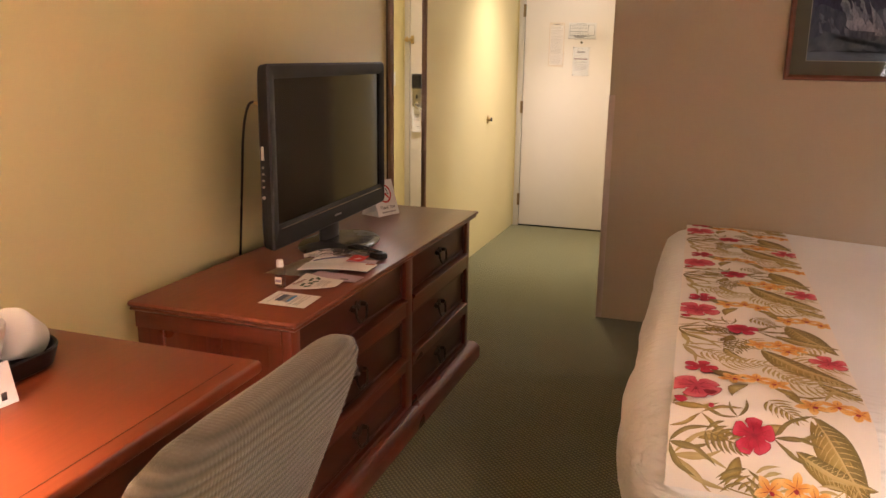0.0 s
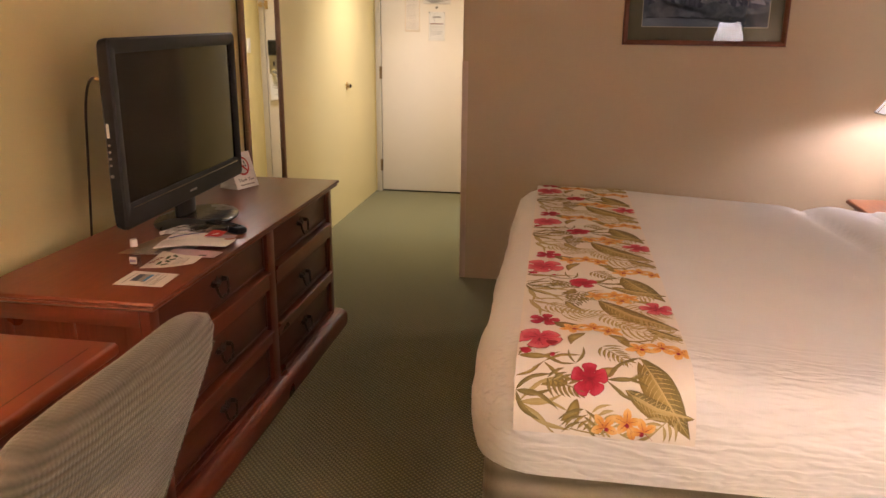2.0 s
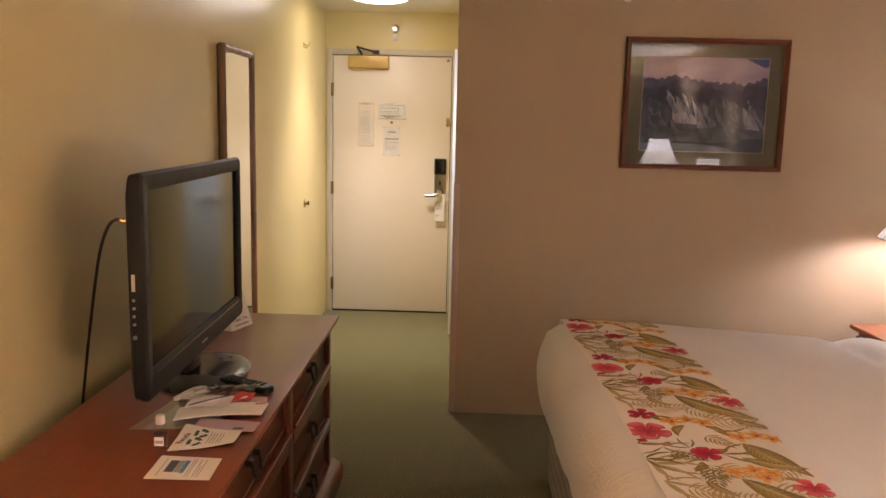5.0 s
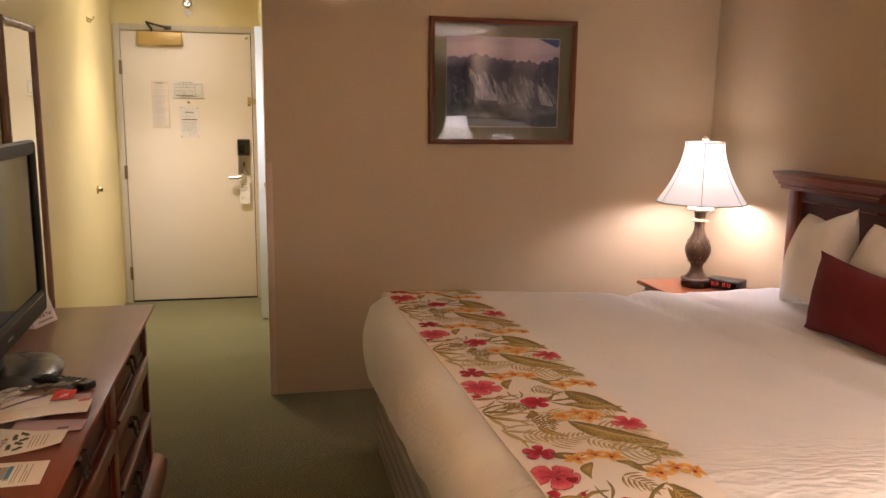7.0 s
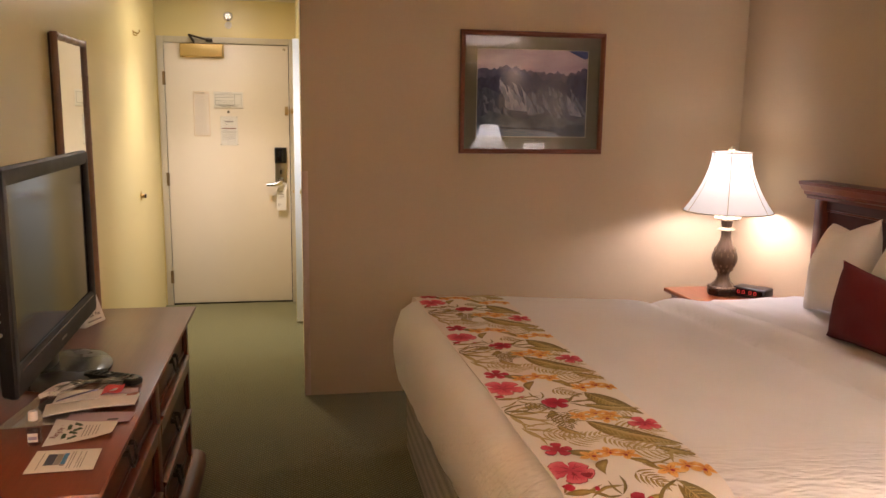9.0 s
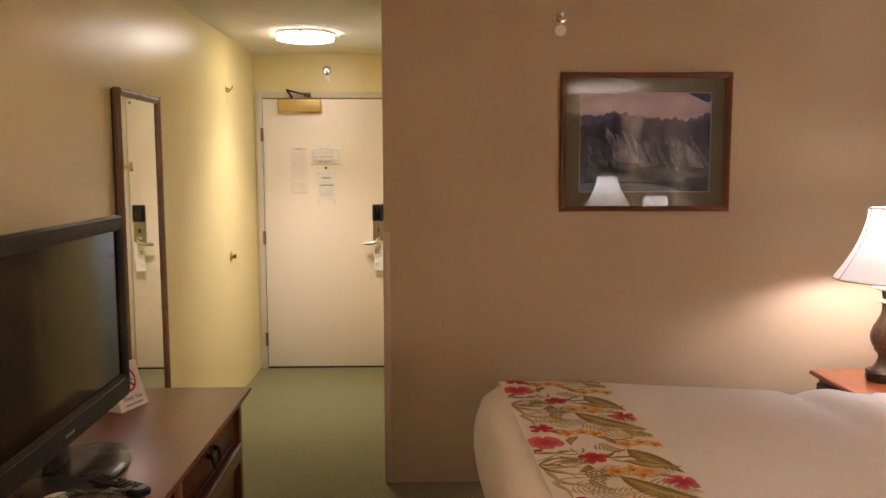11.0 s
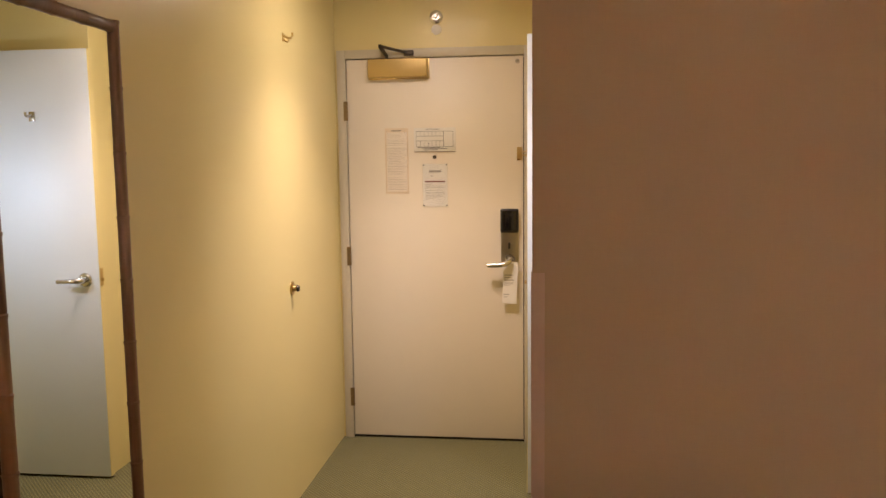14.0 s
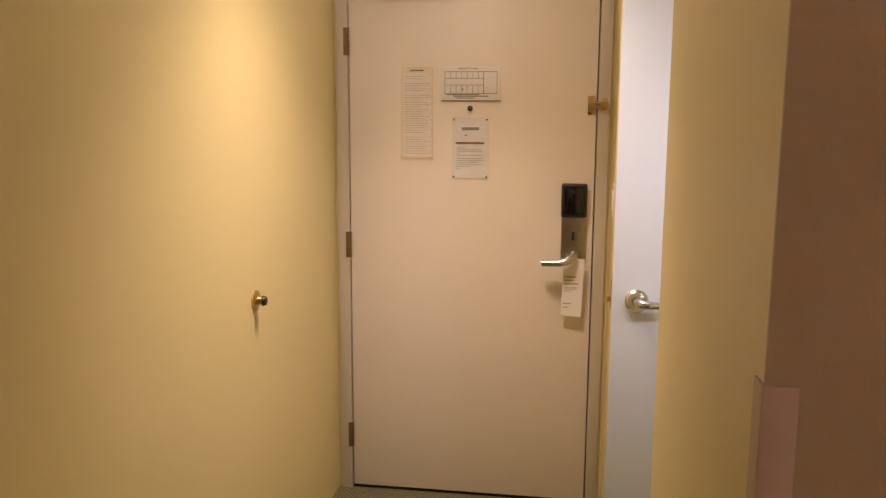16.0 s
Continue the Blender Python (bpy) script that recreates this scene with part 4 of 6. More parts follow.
def build_tv():
    cx, cy, zt, zb = 0.330, -3.966, 1.386, 0.817
    half = 0.474
    t = thing("television", (0.30, cy, 0.7235), "switched-off flat television with dark graphite frame on an oval stand", "television")
    mats = Matrix.Translation((cx, cy, 0)) @ Matrix.Rotation(radians(2.0), 4, "Z")

    def put(name, bm, material, parent, label="", **kw):
        bmesh.ops.transform(bm, matrix=mats, verts=bm.verts)
        return part(name, bm, material, parent, label, **kw)

    # case: local x towards the room, y along the screen
    rings = []
    for x, iy, iz in ((-0.108, 0.24, 0.17), (-0.098, 0.20, 0.14), (-0.056, 0.070, 0.085), (-0.044, 0.010, 0.036), (-0.036, 0.001, 0.004), (-0.0196, 0.0, 0.0)):
        rings.append([(x, p[0], p[1]) for p in rounded(-half + iy, zb + iz, half - iy, zt - iz, 0.022, 4)])
    case = put("case", loft(rings), M_BEZEL, t)
    # front frame: four bars round the screen
    bw, bb = 0.041, 0.076
    fr = bmesh.new()
    outer = rounded(-half, zb, half, zt, 0.018, 5)
    inner = rounded(-half + bw, zb + bb, half - bw, zt - bw - 0.004, 0.002, 5)
    rings = [[(-0.0195, *p) for p in outer], [(-0.006, *p) for p in outer], [(0.0, *rp) for rp in rounded(-half + 0.006, zb + 0.006, half - 0.006, zt - 0.006, 0.016, 5)],
             [(0.0, *p) for p in rounded(-half + bw - 0.008, zb + bb - 0.01, half - bw + 0.008, zt - bw + 0.004, 0.004, 5)], [(-0.006, *p) for p in inner], [(-0.0195, *p) for p in inner]]
    put("bezel", loft(rings, False, False, bm=fr), M_BEZEL, t, "dark graphite front frame")
    put("screen", box(-0.0185, -half + bw - 0.002, zb + bb - 0.002, -0.011, half - bw + 0.002, zt - bw - 0.002), M_SCREEN, t, "dark glossy screen", smooth=False)
    put("trim_strip", box(-0.0005, -half + 0.05, zb + 0.0620, 0.0012, half - 0.05, zb + 0.0640), M_CHROME, t, smooth=False)
    put("maker_mark", box(0.0003, -0.028, zb + 0.028, 0.0010, 0.028, zb + 0.035), M_INKL, t, smooth=False)
    # buttons and sticker on the near side of the case
    put("sticker", box(-0.0330, -half - 0.0008, 1.10, -0.0245, -half + 0.0030, 1.142), M_WHITEP, t, "white sticker", smooth=False)
    for k in range(4):
        put("button", tube([(-0.029, -half + 0.004, 1.078 - k * 0.020), (-0.029, -half - 0.0016, 1.078 - k * 0.020)], 0.0040, 12), M_INKL, t)
    put("power_button", tube([(-0.029, -half + 0.004, 0.985), (-0.029, -half - 0.0018, 0.985)], 0.0055, 14), M_INKL, t)
    # neck and foot
    put("neck", loft([[(-0.065 + 0.025 * math.cos(a), 0.06 + 0.07 * math.sin(a), z) for a in (2 * math.pi * i / 24 for i in range(24))] for z in (0.744, 0.80, 0.84)]), M_BLACK, t)
    foot = []
    for k, z in ((0.97, 0.7238), (1.0, 0.727), (1.0, 0.731), (0.97, 0.7355), (0.75, 0.7425), (0.4, 0.747), (0.05, 0.748)):
        foot.append([(-0.022 + 0.138 * k * math.cos(a), 0.060 + 0.205 * k * math.sin(a), z) for a in (2 * math.pi * i / 56 for i in range(56))])
    put("foot", loft(foot), plain("black glossy foot", (0.05, 0.048, 0.046), 0.27), t, "oval glossy black foot")
    c = thing("tv_cable", (0.03, -4.15, 0.72), "thin brown aerial cable from television down behind dresser", "cable")
    pts = arc((0.285, -4.415, 1.270), (0.240, -4.405, 1.290), (0.178, -4.330, 1.13), 14) + arc((0.178, -4.330, 1.13), (0.095, -4.225, 0.92), (0.036, -4.165, 0.66), 14)[1:]
    part("lead", tube(pts, 0.0042, 8), M_CABLE, c)
    part("plug", tube([(0.310, -4.410, 1.267), (0.280, -4.415, 1.270)], [0.006, 0.0055], 10), M_BRASS, c)


# ---------------------------------------------------------------- bed
BX0, BX1, BY0, BY1, BTOP = 1.405, 3.44, -5.035, -2.99, 0.735


def bed_height(x, y):
    """The top of the cover: nearly flat, with a soft roll near the pillows and slow dents."""
    z = BTOP + 0.006 * math.sin(x * 2.1 + 0.5) * math.sin((y + 3.0) * 1.5)
    z += 0.007 * (noise.noise(Vector((x * 2.2, y * 2.2, 0.3))))
    z -= 0.052 * max(0.0, min(1.0, (x - 1.9) / 0.9))
    ridge = x - (2.625 - 0.142 * (y + 3.0))
    z += 0.020 * math.exp(-((ridge - 0.13) / 0.09) ** 2)
    z -= 0.020 * math.exp(-((ridge + 0.01) / 0.035) ** 2)
    return z


EDGE = [(0.150, 0.0), (0.100, 0.006), (0.060, 0.022), (0.028, 0.050), (0.008, 0.085), (0.0, 0.125), (0.002, 0.170), (0.010, 0.215), (0.022, 0.26)]


def sheet_edge(y):
    return 2.875 - 0.130 * (y + 3.15)


def build_bed():
    b = thing("bed", (2.45, (BY0 + BY1) / 2, 0), "large made bed with a white quilted cover on a fabric-wrapped base", "bed")
    part("base", loft([[(x, y, z) for x, y in rounded(1.503 + o, BY0 + 0.065 + o, BX1 - 0.01, BY1 - 0.02 - o, 0.05, 6)] for z, o in ((0.0, 0.012), (0.03, 0.0), (0.26, -0.004), (0.53, 0.0))]), M_BASE, b, "beige woven fabric bed base")
    n = 9
    rings = []
    # rings from the hem up over the rounded edge, then inward over the top
    for inset, drop in reversed(EDGE):
        ring = []
        pts = rounded(BX0 + inset, BY0 + inset, BX1 + 0.02, BY1 - inset, 0.17 - inset * 0.5, n)
        dense = []
        for i, p in enumerate(pts):
            q = pts[(i + 1) % len(pts)]
            steps = max(1, int(math.dist(p, q) / 0.045))
            for k in range(steps):
                dense.append((p[0] + (q[0] - p[0]) * k / steps, p[1] + (q[1] - p[1]) * k / steps))
        ring = dense
        rings.append((ring, inset, drop))
    count = min(len(r[0]) for r in rings)

    def resample(pts, m):
        tot = [0.0]
        for i, p in enumerate(pts):
            tot.append(tot[-1] + math.dist(p, pts[(i + 1) % len(pts)]))
        out, j = [], 0
        for k in range(m):
            s = tot[-1] * k / m
            while tot[j + 1] < s:
                j += 1
            t = (s - tot[j]) / max(1e-9, tot[j + 1] - tot[j])
            p, q = pts[j], pts[(j + 1) % len(pts)]
            out.append((p[0] + (q[0] - p[0]) * t, p[1] + (q[1] - p[1]) * t))
        return out
    solid = []
    for ring, inset, drop in rings:
        pts3 = []
        for x, y in resample(ring, count):
            # the hem hangs lower towards the far foot corner
            low = 0.10 * max(0.0, min(1.0, (y - BY0) / (BY1 - BY0))) ** 0.8 * max(0, 1 - (x - BX0) / 1.2)
            top = bed_height(x, y)
            top += (BTOP - top) * max(0.0, min(1.0, (drop - 0.05) / 0.17))
            z = top - drop * (1 + low / 0.26 * (drop > 0.05))
            ripple = 0.006 * noise.noise(Vector((x * 5, y * 5, drop * 4))) + 0.003 * noise.noise(Vector((x * 14, y * 14, drop * 3)))
            x += (0.018 + 0.040 * (BY1 - y) / (BY1 - BY0)) * max(0.0, 1 - (x - BX0) / 1.9)
            cxm, cym = 2.42, (BY0 + BY1) / 2
            d = Vector((x - cxm, y - cym)).normalized()
            k = min(1.0, drop / 0.1)
            pts3.append((min(x + d.x * ripple * k * 2, BX1 + 0.02), y + d.y * ripple * k * 2, z + ripple * k * 0.8))
        solid.append(pts3)
    inner = [(p[0], p[1]) for p in solid[-1]]
    cxm, cym = 2.45, (BY0 + BY1) / 2
    for f in [1 - i / 26 for i in range(1, 26)]:
        solid.append([((cxm + (x - cxm) * f), (cym + (y - cym) * f), bed_height(cxm + (x - cxm) * f, cym + (y - cym) * f)) for x, y in inner])
    part("cover", loft(solid, False, True), M_COVER, b, "white quilted bed cover with a rolled upper edge")
    # sheet shown between the cover's fold and the pillows
    nx, ny = 12, 40
    bm = bmesh.new()
    g = [[bm.verts.new((sheet_edge(y) + (3.43 - sheet_edge(y)) * i / nx, y, bed_height(3.3, y) + 0.014 - (0.022 if i == 0 else 0) + 0.012 * noise.noise(Vector((i * 0.5, y * 4, 1))) + (-0.03 if j in (0, ny) else 0)))
          for i in range(nx + 1)] for j, y in ((j, BY0 + 0.11 + (BY1 - BY0 - 0.22) * j / ny) for j in range(ny + 1))]
    for a, c in zip(g, g[1:]):
        for i in range(nx):
            bm.faces.new((a[i], a[i + 1], c[i + 1], c[i]))
    bm.normal_update()
    bmesh.ops.solidify(bm, geom=bm.faces[:], thickness=0.012)
    part("sheet", bm, M_SHEET, b, "white folded-back sheet")


def build_headboard():
    ya, yb = -5.05, -2.985
    h = thing("headboard", (RIGHT - 0.05, (ya + yb) / 2, 0), "cherry wood panelled headboard with a moulded cornice against the wall", "headboard")
    x = RIGHT - 0.004
    prof = [(x, 1.150), (x - 0.062, 1.150), (x - 0.064, 1.165), (x - 0.078, 1.172), (x - 0.080, 1.185), (x - 0.096, 1.197), (x - 0.106, 1.214), (x - 0.112, 1.218), (x - 0.113, 1.234), (x, 1.236)]
    part("cornice", swept(prof, ya, yb), M_WOOD_Y, h, "moulded cherry cornice")
    for a, c in ((yb - 0.125, yb - 0.062), (ya + 0.062, ya + 0.125)):
        part("post", box(x - 0.060, a, 0.0, x, c, 1.149, 0.004), M_WOOD_Z, h)
    part("panel", box(x - 0.030, ya + 0.126, 0.35, x - 0.008, yb - 0.126, 1.149), M_HEADPANEL, h, "dark red-brown recessed panel", smooth=False)
    part("top_rail", box(x - 0.042, ya + 0.126, 1.108, x - 0.031, yb - 0.126, 1.149, 0.003), M_HEADPANEL, h, "carved dark top rail")
    part("bead", swept([(x - 0.040, 1.100), (x - 0.036, 1.097), (x - 0.031, 1.097), (x - 0.031, 1.107), (x - 0.040, 1.107)], ya + 0.127, yb - 0.127), M_WOOD_Y, h)


def pillow(name, w, h, t, at, material, label, category, group="", chop=0.0, taper=0.0, slump=0.0):
    """A plump cushion with pinched corners, standing on its long edge and leaning back."""
    p = thing(name, at.translation, label, category, group)
    n = 22
    bm = bmesh.new()
    sides = []
    for s in (1, -1):
        grid = []
        for i in range(n + 1):
            row = []
            for j in range(n + 1):
                u, v = -1 + 2 * i / n, -1 + 2 * j / n
                puff = ((1 - abs(u) ** 2.4) * (1 - abs(v) ** 2.2)) ** 0.62
                pinch = 1 - 0.14 * (1 - abs(u) ** 2) * abs(v) ** 6
                pinch2 = 1 - 0.10 * (1 - abs(v) ** 2) * abs(u) ** 6
                wr = 0.010 * noise.noise(Vector((u * 2.5 + w * 9, v * 2.5, s)))
                row.append(Vector((u * w / 2 * pinch2 * (1 - taper * (v + 1) / 2), s * (t / 2 * puff + wr * puff), (v * pinch + 1) * h / 2 - chop * max(0.0, v) ** 2 * math.exp(-((u - 0.05) / 0.5) ** 2) - slump * max(0.0, u + 0.1) ** 2 * max(0.0, v) ** 3)))
            grid.append(row)
        sides.append(grid)
    verts = [[[bm.verts.new(q) for q in row] for row in g] for g in sides]
    for g in verts:
        for a, c in zip(g, g[1:]):
            for i in range(n):
                bm.faces.new((a[i], a[i + 1], c[i + 1], c[i]))
    bmesh.ops.remove_doubles(bm, verts=bm.verts, dist=0.0005)
    bmesh.ops.transform(bm, matrix=at, verts=bm.verts)
    part("cushion_body", bm, material, p)
    return p


def build_pillows():
    for i, y in enumerate((-3.535, -3.900, -4.300, -4.700)):
        pillow("pillow", 0.41, 0.455, 0.20, pose(3.235 - 0.01 * i, y, 0.690, 13 + i, (2.5, -2, 1.5, -1)[i], 86 + 2 * i), M_LINEN, "plump white pillow propped against the headboard", "pillow", "bed pillows", 0.060, 0.24, 0.040)
    pillow("cushion", 0.62, 0.31, 0.19, pose(3.060, -4.065, 0.685, 9, 0, 90), M_BURG, "burgundy lumbar cushion in front of the white pillows", "cushion", "", 0.02)


# ---------------------------------------------------------------- bed runner
RX0, RX1 = 1.525, 1.905


def runner_point(u, v, lift):
    """u across the runner in metres, v along it from the far fold; follows the bed's top and sides."""
    y = BY1 - 0.15 - v
    x = RX0 + u + 0.050 * min(1.0, max(0.0, v / 1.95))
    z = bed_height(x, y) if BY0 + 0.15 < y < BY1 - 0.15 else None
    if z is not None:
        return Vector((x, y, z + lift))
    # over the rounded edge: walk down the edge outline
    near = y <= BY0 + 0.15
    s = (BY0 + 0.15 - y) if near else (y - (BY1 - 0.15))
    for (i0, d0), (i1, d1) in zip(EDGE, EDGE[1:]):
        seg = math.dist((i0, d0), (i1, d1))
        if s <= seg:
            t = s / seg
            ins, drop = i0 + (i1 - i0) * t, d0 + (d1 - d0) * t
            nx, nz = (d1 - d0) / seg, (i0 - i1) / seg
            base = bed_height(x, BY0 + 0.15 if near else BY1 - 0.15)
            top = base + (BTOP - base) * max(0.0, min(1.0, (drop - 0.05) / 0.17))
            yy = BY0 + ins - nx * (lift + 0.004) if near else BY1 - ins + nx * (lift + 0.004)
            return Vector((x, yy, top - drop + nz * lift))
        s -= seg
    ins, drop = EDGE[-1]
    return Vector((x, BY0 + ins - lift, BTOP - drop - s))


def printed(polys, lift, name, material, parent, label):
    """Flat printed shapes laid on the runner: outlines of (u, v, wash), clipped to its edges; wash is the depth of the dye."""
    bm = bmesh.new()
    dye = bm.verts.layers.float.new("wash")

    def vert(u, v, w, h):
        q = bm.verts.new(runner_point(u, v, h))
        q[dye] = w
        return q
    for k, poly in enumerate(polys):
        pts = [(min(RX1 - RX0 - 0.003, max(0.003, u)), min(VMAX - 0.003, max(VMIN + 0.003, v)), w) for u, v, w in poly]
        if max(p[0] for p in pts) - min(p[0] for p in pts) < 0.0012 or max(p[1] for p in pts) - min(p[1] for p in pts) < 0.0012:
            continue
        if not VMIN < sum(p[1] for p in poly) / len(poly) < VMAX - 0.01 or not -0.01 < sum(p[0] for p in poly) / len(poly) < RX1 - RX0 + 0.01:
            continue
        h = lift + 0.00006 * (k % 5)
        c = tuple(sum(p[i] for p in pts) / len(pts) for i in range(3))
        if poly[0][2] < 0:
            pts = [(u, v, 0.0) for u, v, w in pts]
            c = (c[0], c[1], 1.0)
        rows = [[vert(*p, h) for p in pts]]
        if max(math.dist(c[:2], p[:2]) for p in pts) > 0.03:
            for f in (0.75, 0.5, 0.25):
                rows.append([vert(*(c[i] + (p[i] - c[i]) * f for i in range(3)), h) for p in pts])
        mid = vert(*c, h)
        m = len(pts)
        for outer, inner in zip(rows, rows[1:]):
            for i in range(m):
                bm.faces.new((outer[i], outer[(i + 1) % m], inner[(i + 1) % m], inner[i]))
        for i in range(m):
            bm.faces.new((mid, rows[-1][i], rows[-1][(i + 1) % m]))
    me = bpy.data.meshes.new(name)
    bmesh.ops.translate(bm, verts=bm.verts, vec=-ORIGIN[parent])
    bm.normal_update()
    for f in bm.faces:
        if f.normal.z < -0.2:
            f.normal_flip()
    bm.to_mesh(me)
    bm.free()
    me.materials.append(material)
    ob = new(name, me)
    ob.parent = parent
    return tagged(ob, label, kind="stuff")


VMIN, VMAX = -0.20, 1.745 + 0.232


def turned(poly, cu, cv, ang, k=1.0):
    ca, sa = math.cos(ang), math.sin(ang)
    return [(cu + k * (x * ca - y * sa), cv + k * (x * sa + y * ca), w) for x, y, w in poly]


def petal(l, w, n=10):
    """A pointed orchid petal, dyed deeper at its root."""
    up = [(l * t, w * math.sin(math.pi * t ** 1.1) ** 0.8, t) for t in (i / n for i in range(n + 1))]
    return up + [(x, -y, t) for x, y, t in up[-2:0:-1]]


def broad_petal(l, w, rng, n=14):
    """A hibiscus petal: narrow at the throat, broad and ruffled at the rim."""
    a, b = rng.uniform(0, 6), rng.uniform(0, 6)
    sides = []
    for sgn, ph in ((1, a), (-1, b)):
        row = []
        for i in range(n + 1):
            t = i / n
            h = w * (t ** 0.75) * math.sqrt(max(0.0, 1 - t ** 5)) * (1 + 0.10 * t * math.sin(t * 15 + ph))
            row.append((l * t * (1 + 0.03 * math.sin(t * 19 + ph)), sgn * h, t))
        sides.append(row)
    return sides[0] + sides[1][-2:0:-1]


def leaf(l, w, bend=0.15, n=12, wash=-1.0):
    """A pointed leaf about a bent midrib; a wash below 0 fades from the rim to the middle."""
    up, dn = [], []
    for i in range(n + 1):
        t = i / n
        h = w * math.sin(math.pi * t ** 0.8)
        c = bend * l * math.sin(math.pi * t)
        up.append((l * t, c + h, wash))
        dn.append((l * t, c - h, wash))
    return up + dn[-2:0:-1]


def stroke(pts, width):
    """A thin drawn line that tapers to its end."""
    up, dn = [], []
    for i, p in enumerate(pts):
        q, r = pts[min(i + 1, len(pts) - 1)], pts[max(i - 1, 0)]
        d = Vector((q[0] - r[0], q[1] - r[1])).normalized()
        h = width * (1 - 0.75 * i / (len(pts) - 1))
        up.append((p[0] - d.y * h, p[1] + d.x * h, 0.3))
        dn.append((p[0] + d.y * h, p[1] - d.x * h, 0.3))
    return up + dn[::-1]


def build_runner():
    r = thing("bed_runner", (1.715, -4.0, BTOP), "cream bed runner printed with hibiscus, orchids and tropical leaves", "bed runner")
    bm = bmesh.new()
    nu, nv = 10, 120
    g = [[bm.verts.new(runner_point((RX1 - RX0) * i / nu, VMIN + (VMAX - VMIN) * j / nv, 0.0012)) for i in range(nu + 1)] for j in range(nv + 1)]
    for a, c in zip(g, g[1:]):
        for i in range(nu):
            bm.faces.new((a[i], a[i + 1], c[i + 1], c[i]))
    bm.normal_update()
    bmesh.ops.solidify(bm, geom=bm.faces[:], thickness=0.0025)
    part("cloth", bm, M_RUNNER, r)
    rng = random.Random(21)
    olive, dark, gold, under, pink, crim, orange, veins, fronds = [], [], [], [], [], [], [], [], []

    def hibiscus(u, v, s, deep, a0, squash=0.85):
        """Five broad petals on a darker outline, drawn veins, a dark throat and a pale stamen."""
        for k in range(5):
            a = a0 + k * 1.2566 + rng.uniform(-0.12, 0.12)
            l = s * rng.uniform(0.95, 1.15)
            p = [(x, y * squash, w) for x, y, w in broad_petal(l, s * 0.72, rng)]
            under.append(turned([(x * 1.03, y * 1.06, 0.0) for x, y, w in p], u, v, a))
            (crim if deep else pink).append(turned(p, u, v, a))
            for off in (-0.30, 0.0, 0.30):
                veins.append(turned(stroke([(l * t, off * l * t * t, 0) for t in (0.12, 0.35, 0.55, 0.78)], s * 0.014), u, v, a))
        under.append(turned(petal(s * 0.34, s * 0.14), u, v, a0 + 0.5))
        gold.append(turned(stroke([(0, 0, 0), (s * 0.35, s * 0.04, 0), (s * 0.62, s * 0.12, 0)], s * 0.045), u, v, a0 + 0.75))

    def orchid(u, v, s, seed):
        for cu, cv, a0 in ((-1.25, 0.25, 0.3), (0.1, -0.15, 1.0), (1.15, 0.35, 1.9), (0.55, 0.95, 0.6))[:seed]:
            cu, cv = u + cu * s, v + cv * s
            for i in range(5):
                p = petal(s * rng.uniform(0.85, 1.1), s * 0.26)
                veins.append(turned(stroke([(s * 0.1, 0, 0), (s * 0.7, 0, 0)], s * 0.02), cu, cv, a0 + i * 1.2566))
                orange.append(turned(p, cu, cv, a0 + i * 1.2566))
            under.append(turned(petal(s * 0.34, s * 0.13), cu, cv, a0 + 0.4))

    def frond(u, v, l, ang, many=9, to=None, spread=0.95, curl=0.10):
        """A palm frond: a rib with fine leaflets on both sides."""
        to = fronds if to is None else to
        for i in range(many):
            t = i / many
            for sgn in (1, -1):
                q = l * rng.uniform(0.85, 1.1) * (0.55 - 0.30 * t)
                cu, cv = u + math.cos(ang) * l * t, v + math.sin(ang) * l * t
                to.append(turned(leaf(q, 0.0034, curl * sgn, 7), cu, cv, ang + sgn * (spread - 0.45 * t)))
        to.append(turned(leaf(l * 1.15, 0.0016, 0.02, 8), u, v, ang))

    def blades(u, v, l, angs, w=0.004, to=None):
        """A tuft of long narrow blades."""
        for i, a in enumerate(angs):
            (fronds if to is None else to).append(turned(leaf(l * rng.uniform(0.8, 1.1), w * rng.uniform(0.7, 1.1), 0.13 if i % 2 else -0.12, 10), u, v, a))

    def banana(u, v, l, w, ang, bend=0.10):
        """A broad leaf, its lower half darker, with a pale midrib and side veins."""
        olive.append(turned(leaf(l, w, bend, 18), u, v, ang))
        low = [(l * t, bend * l * math.sin(math.pi * t) - w * math.sin(math.pi * t ** 0.8), 0.0) for t in (i / 16 for i in range(17))]
        mid = [(l * t, bend * l * math.sin(math.pi * t), 0.6) for t in (i / 16 for i in range(17))]
        dark.append(turned(mid + low[-2:0:-1], u, v, ang))
        gold.append(turned(leaf(l * 0.98, 0.0019, bend, 14), u, v, ang))
        for i in range(2, 15):
            t = i / 17
            x, c = l * t, bend * l * math.sin(math.pi * t)
            h = w * math.sin(math.pi * min(1.0, t + 0.06) ** 0.8) * 0.88
            for sgn in (1, -1):
                gold.append(turned(stroke([(x, c, 0), (x + l * 0.035, c + sgn * h * 0.5, 0), (x + l * 0.095, c + sgn * h * 0.95, 0)], 0.0006), u, v, ang))

    # one repeat is 0.54 m; v grows towards the near side, and u 0 is the foot edge
    far = BY1 - 0.15
    for k in range(-1, 5):
        o = k * 0.54

        def at(y):
            return far - (y + o)
        # broad leaves
        banana(0.195, at(-4.585), 0.255, 0.036, 0.74)
        banana(0.268, at(-4.930), 0.200, 0.036, 1.04, 0.03)
        banana(0.235, at(-4.475), 0.150, 0.020, 0.30)
        # palm fronds and tufts
        blades(0.010, at(-4.515), 0.125, (0.10, 0.42, 0.75, 1.10, 1.45, -0.25, -0.55), 0.0030)
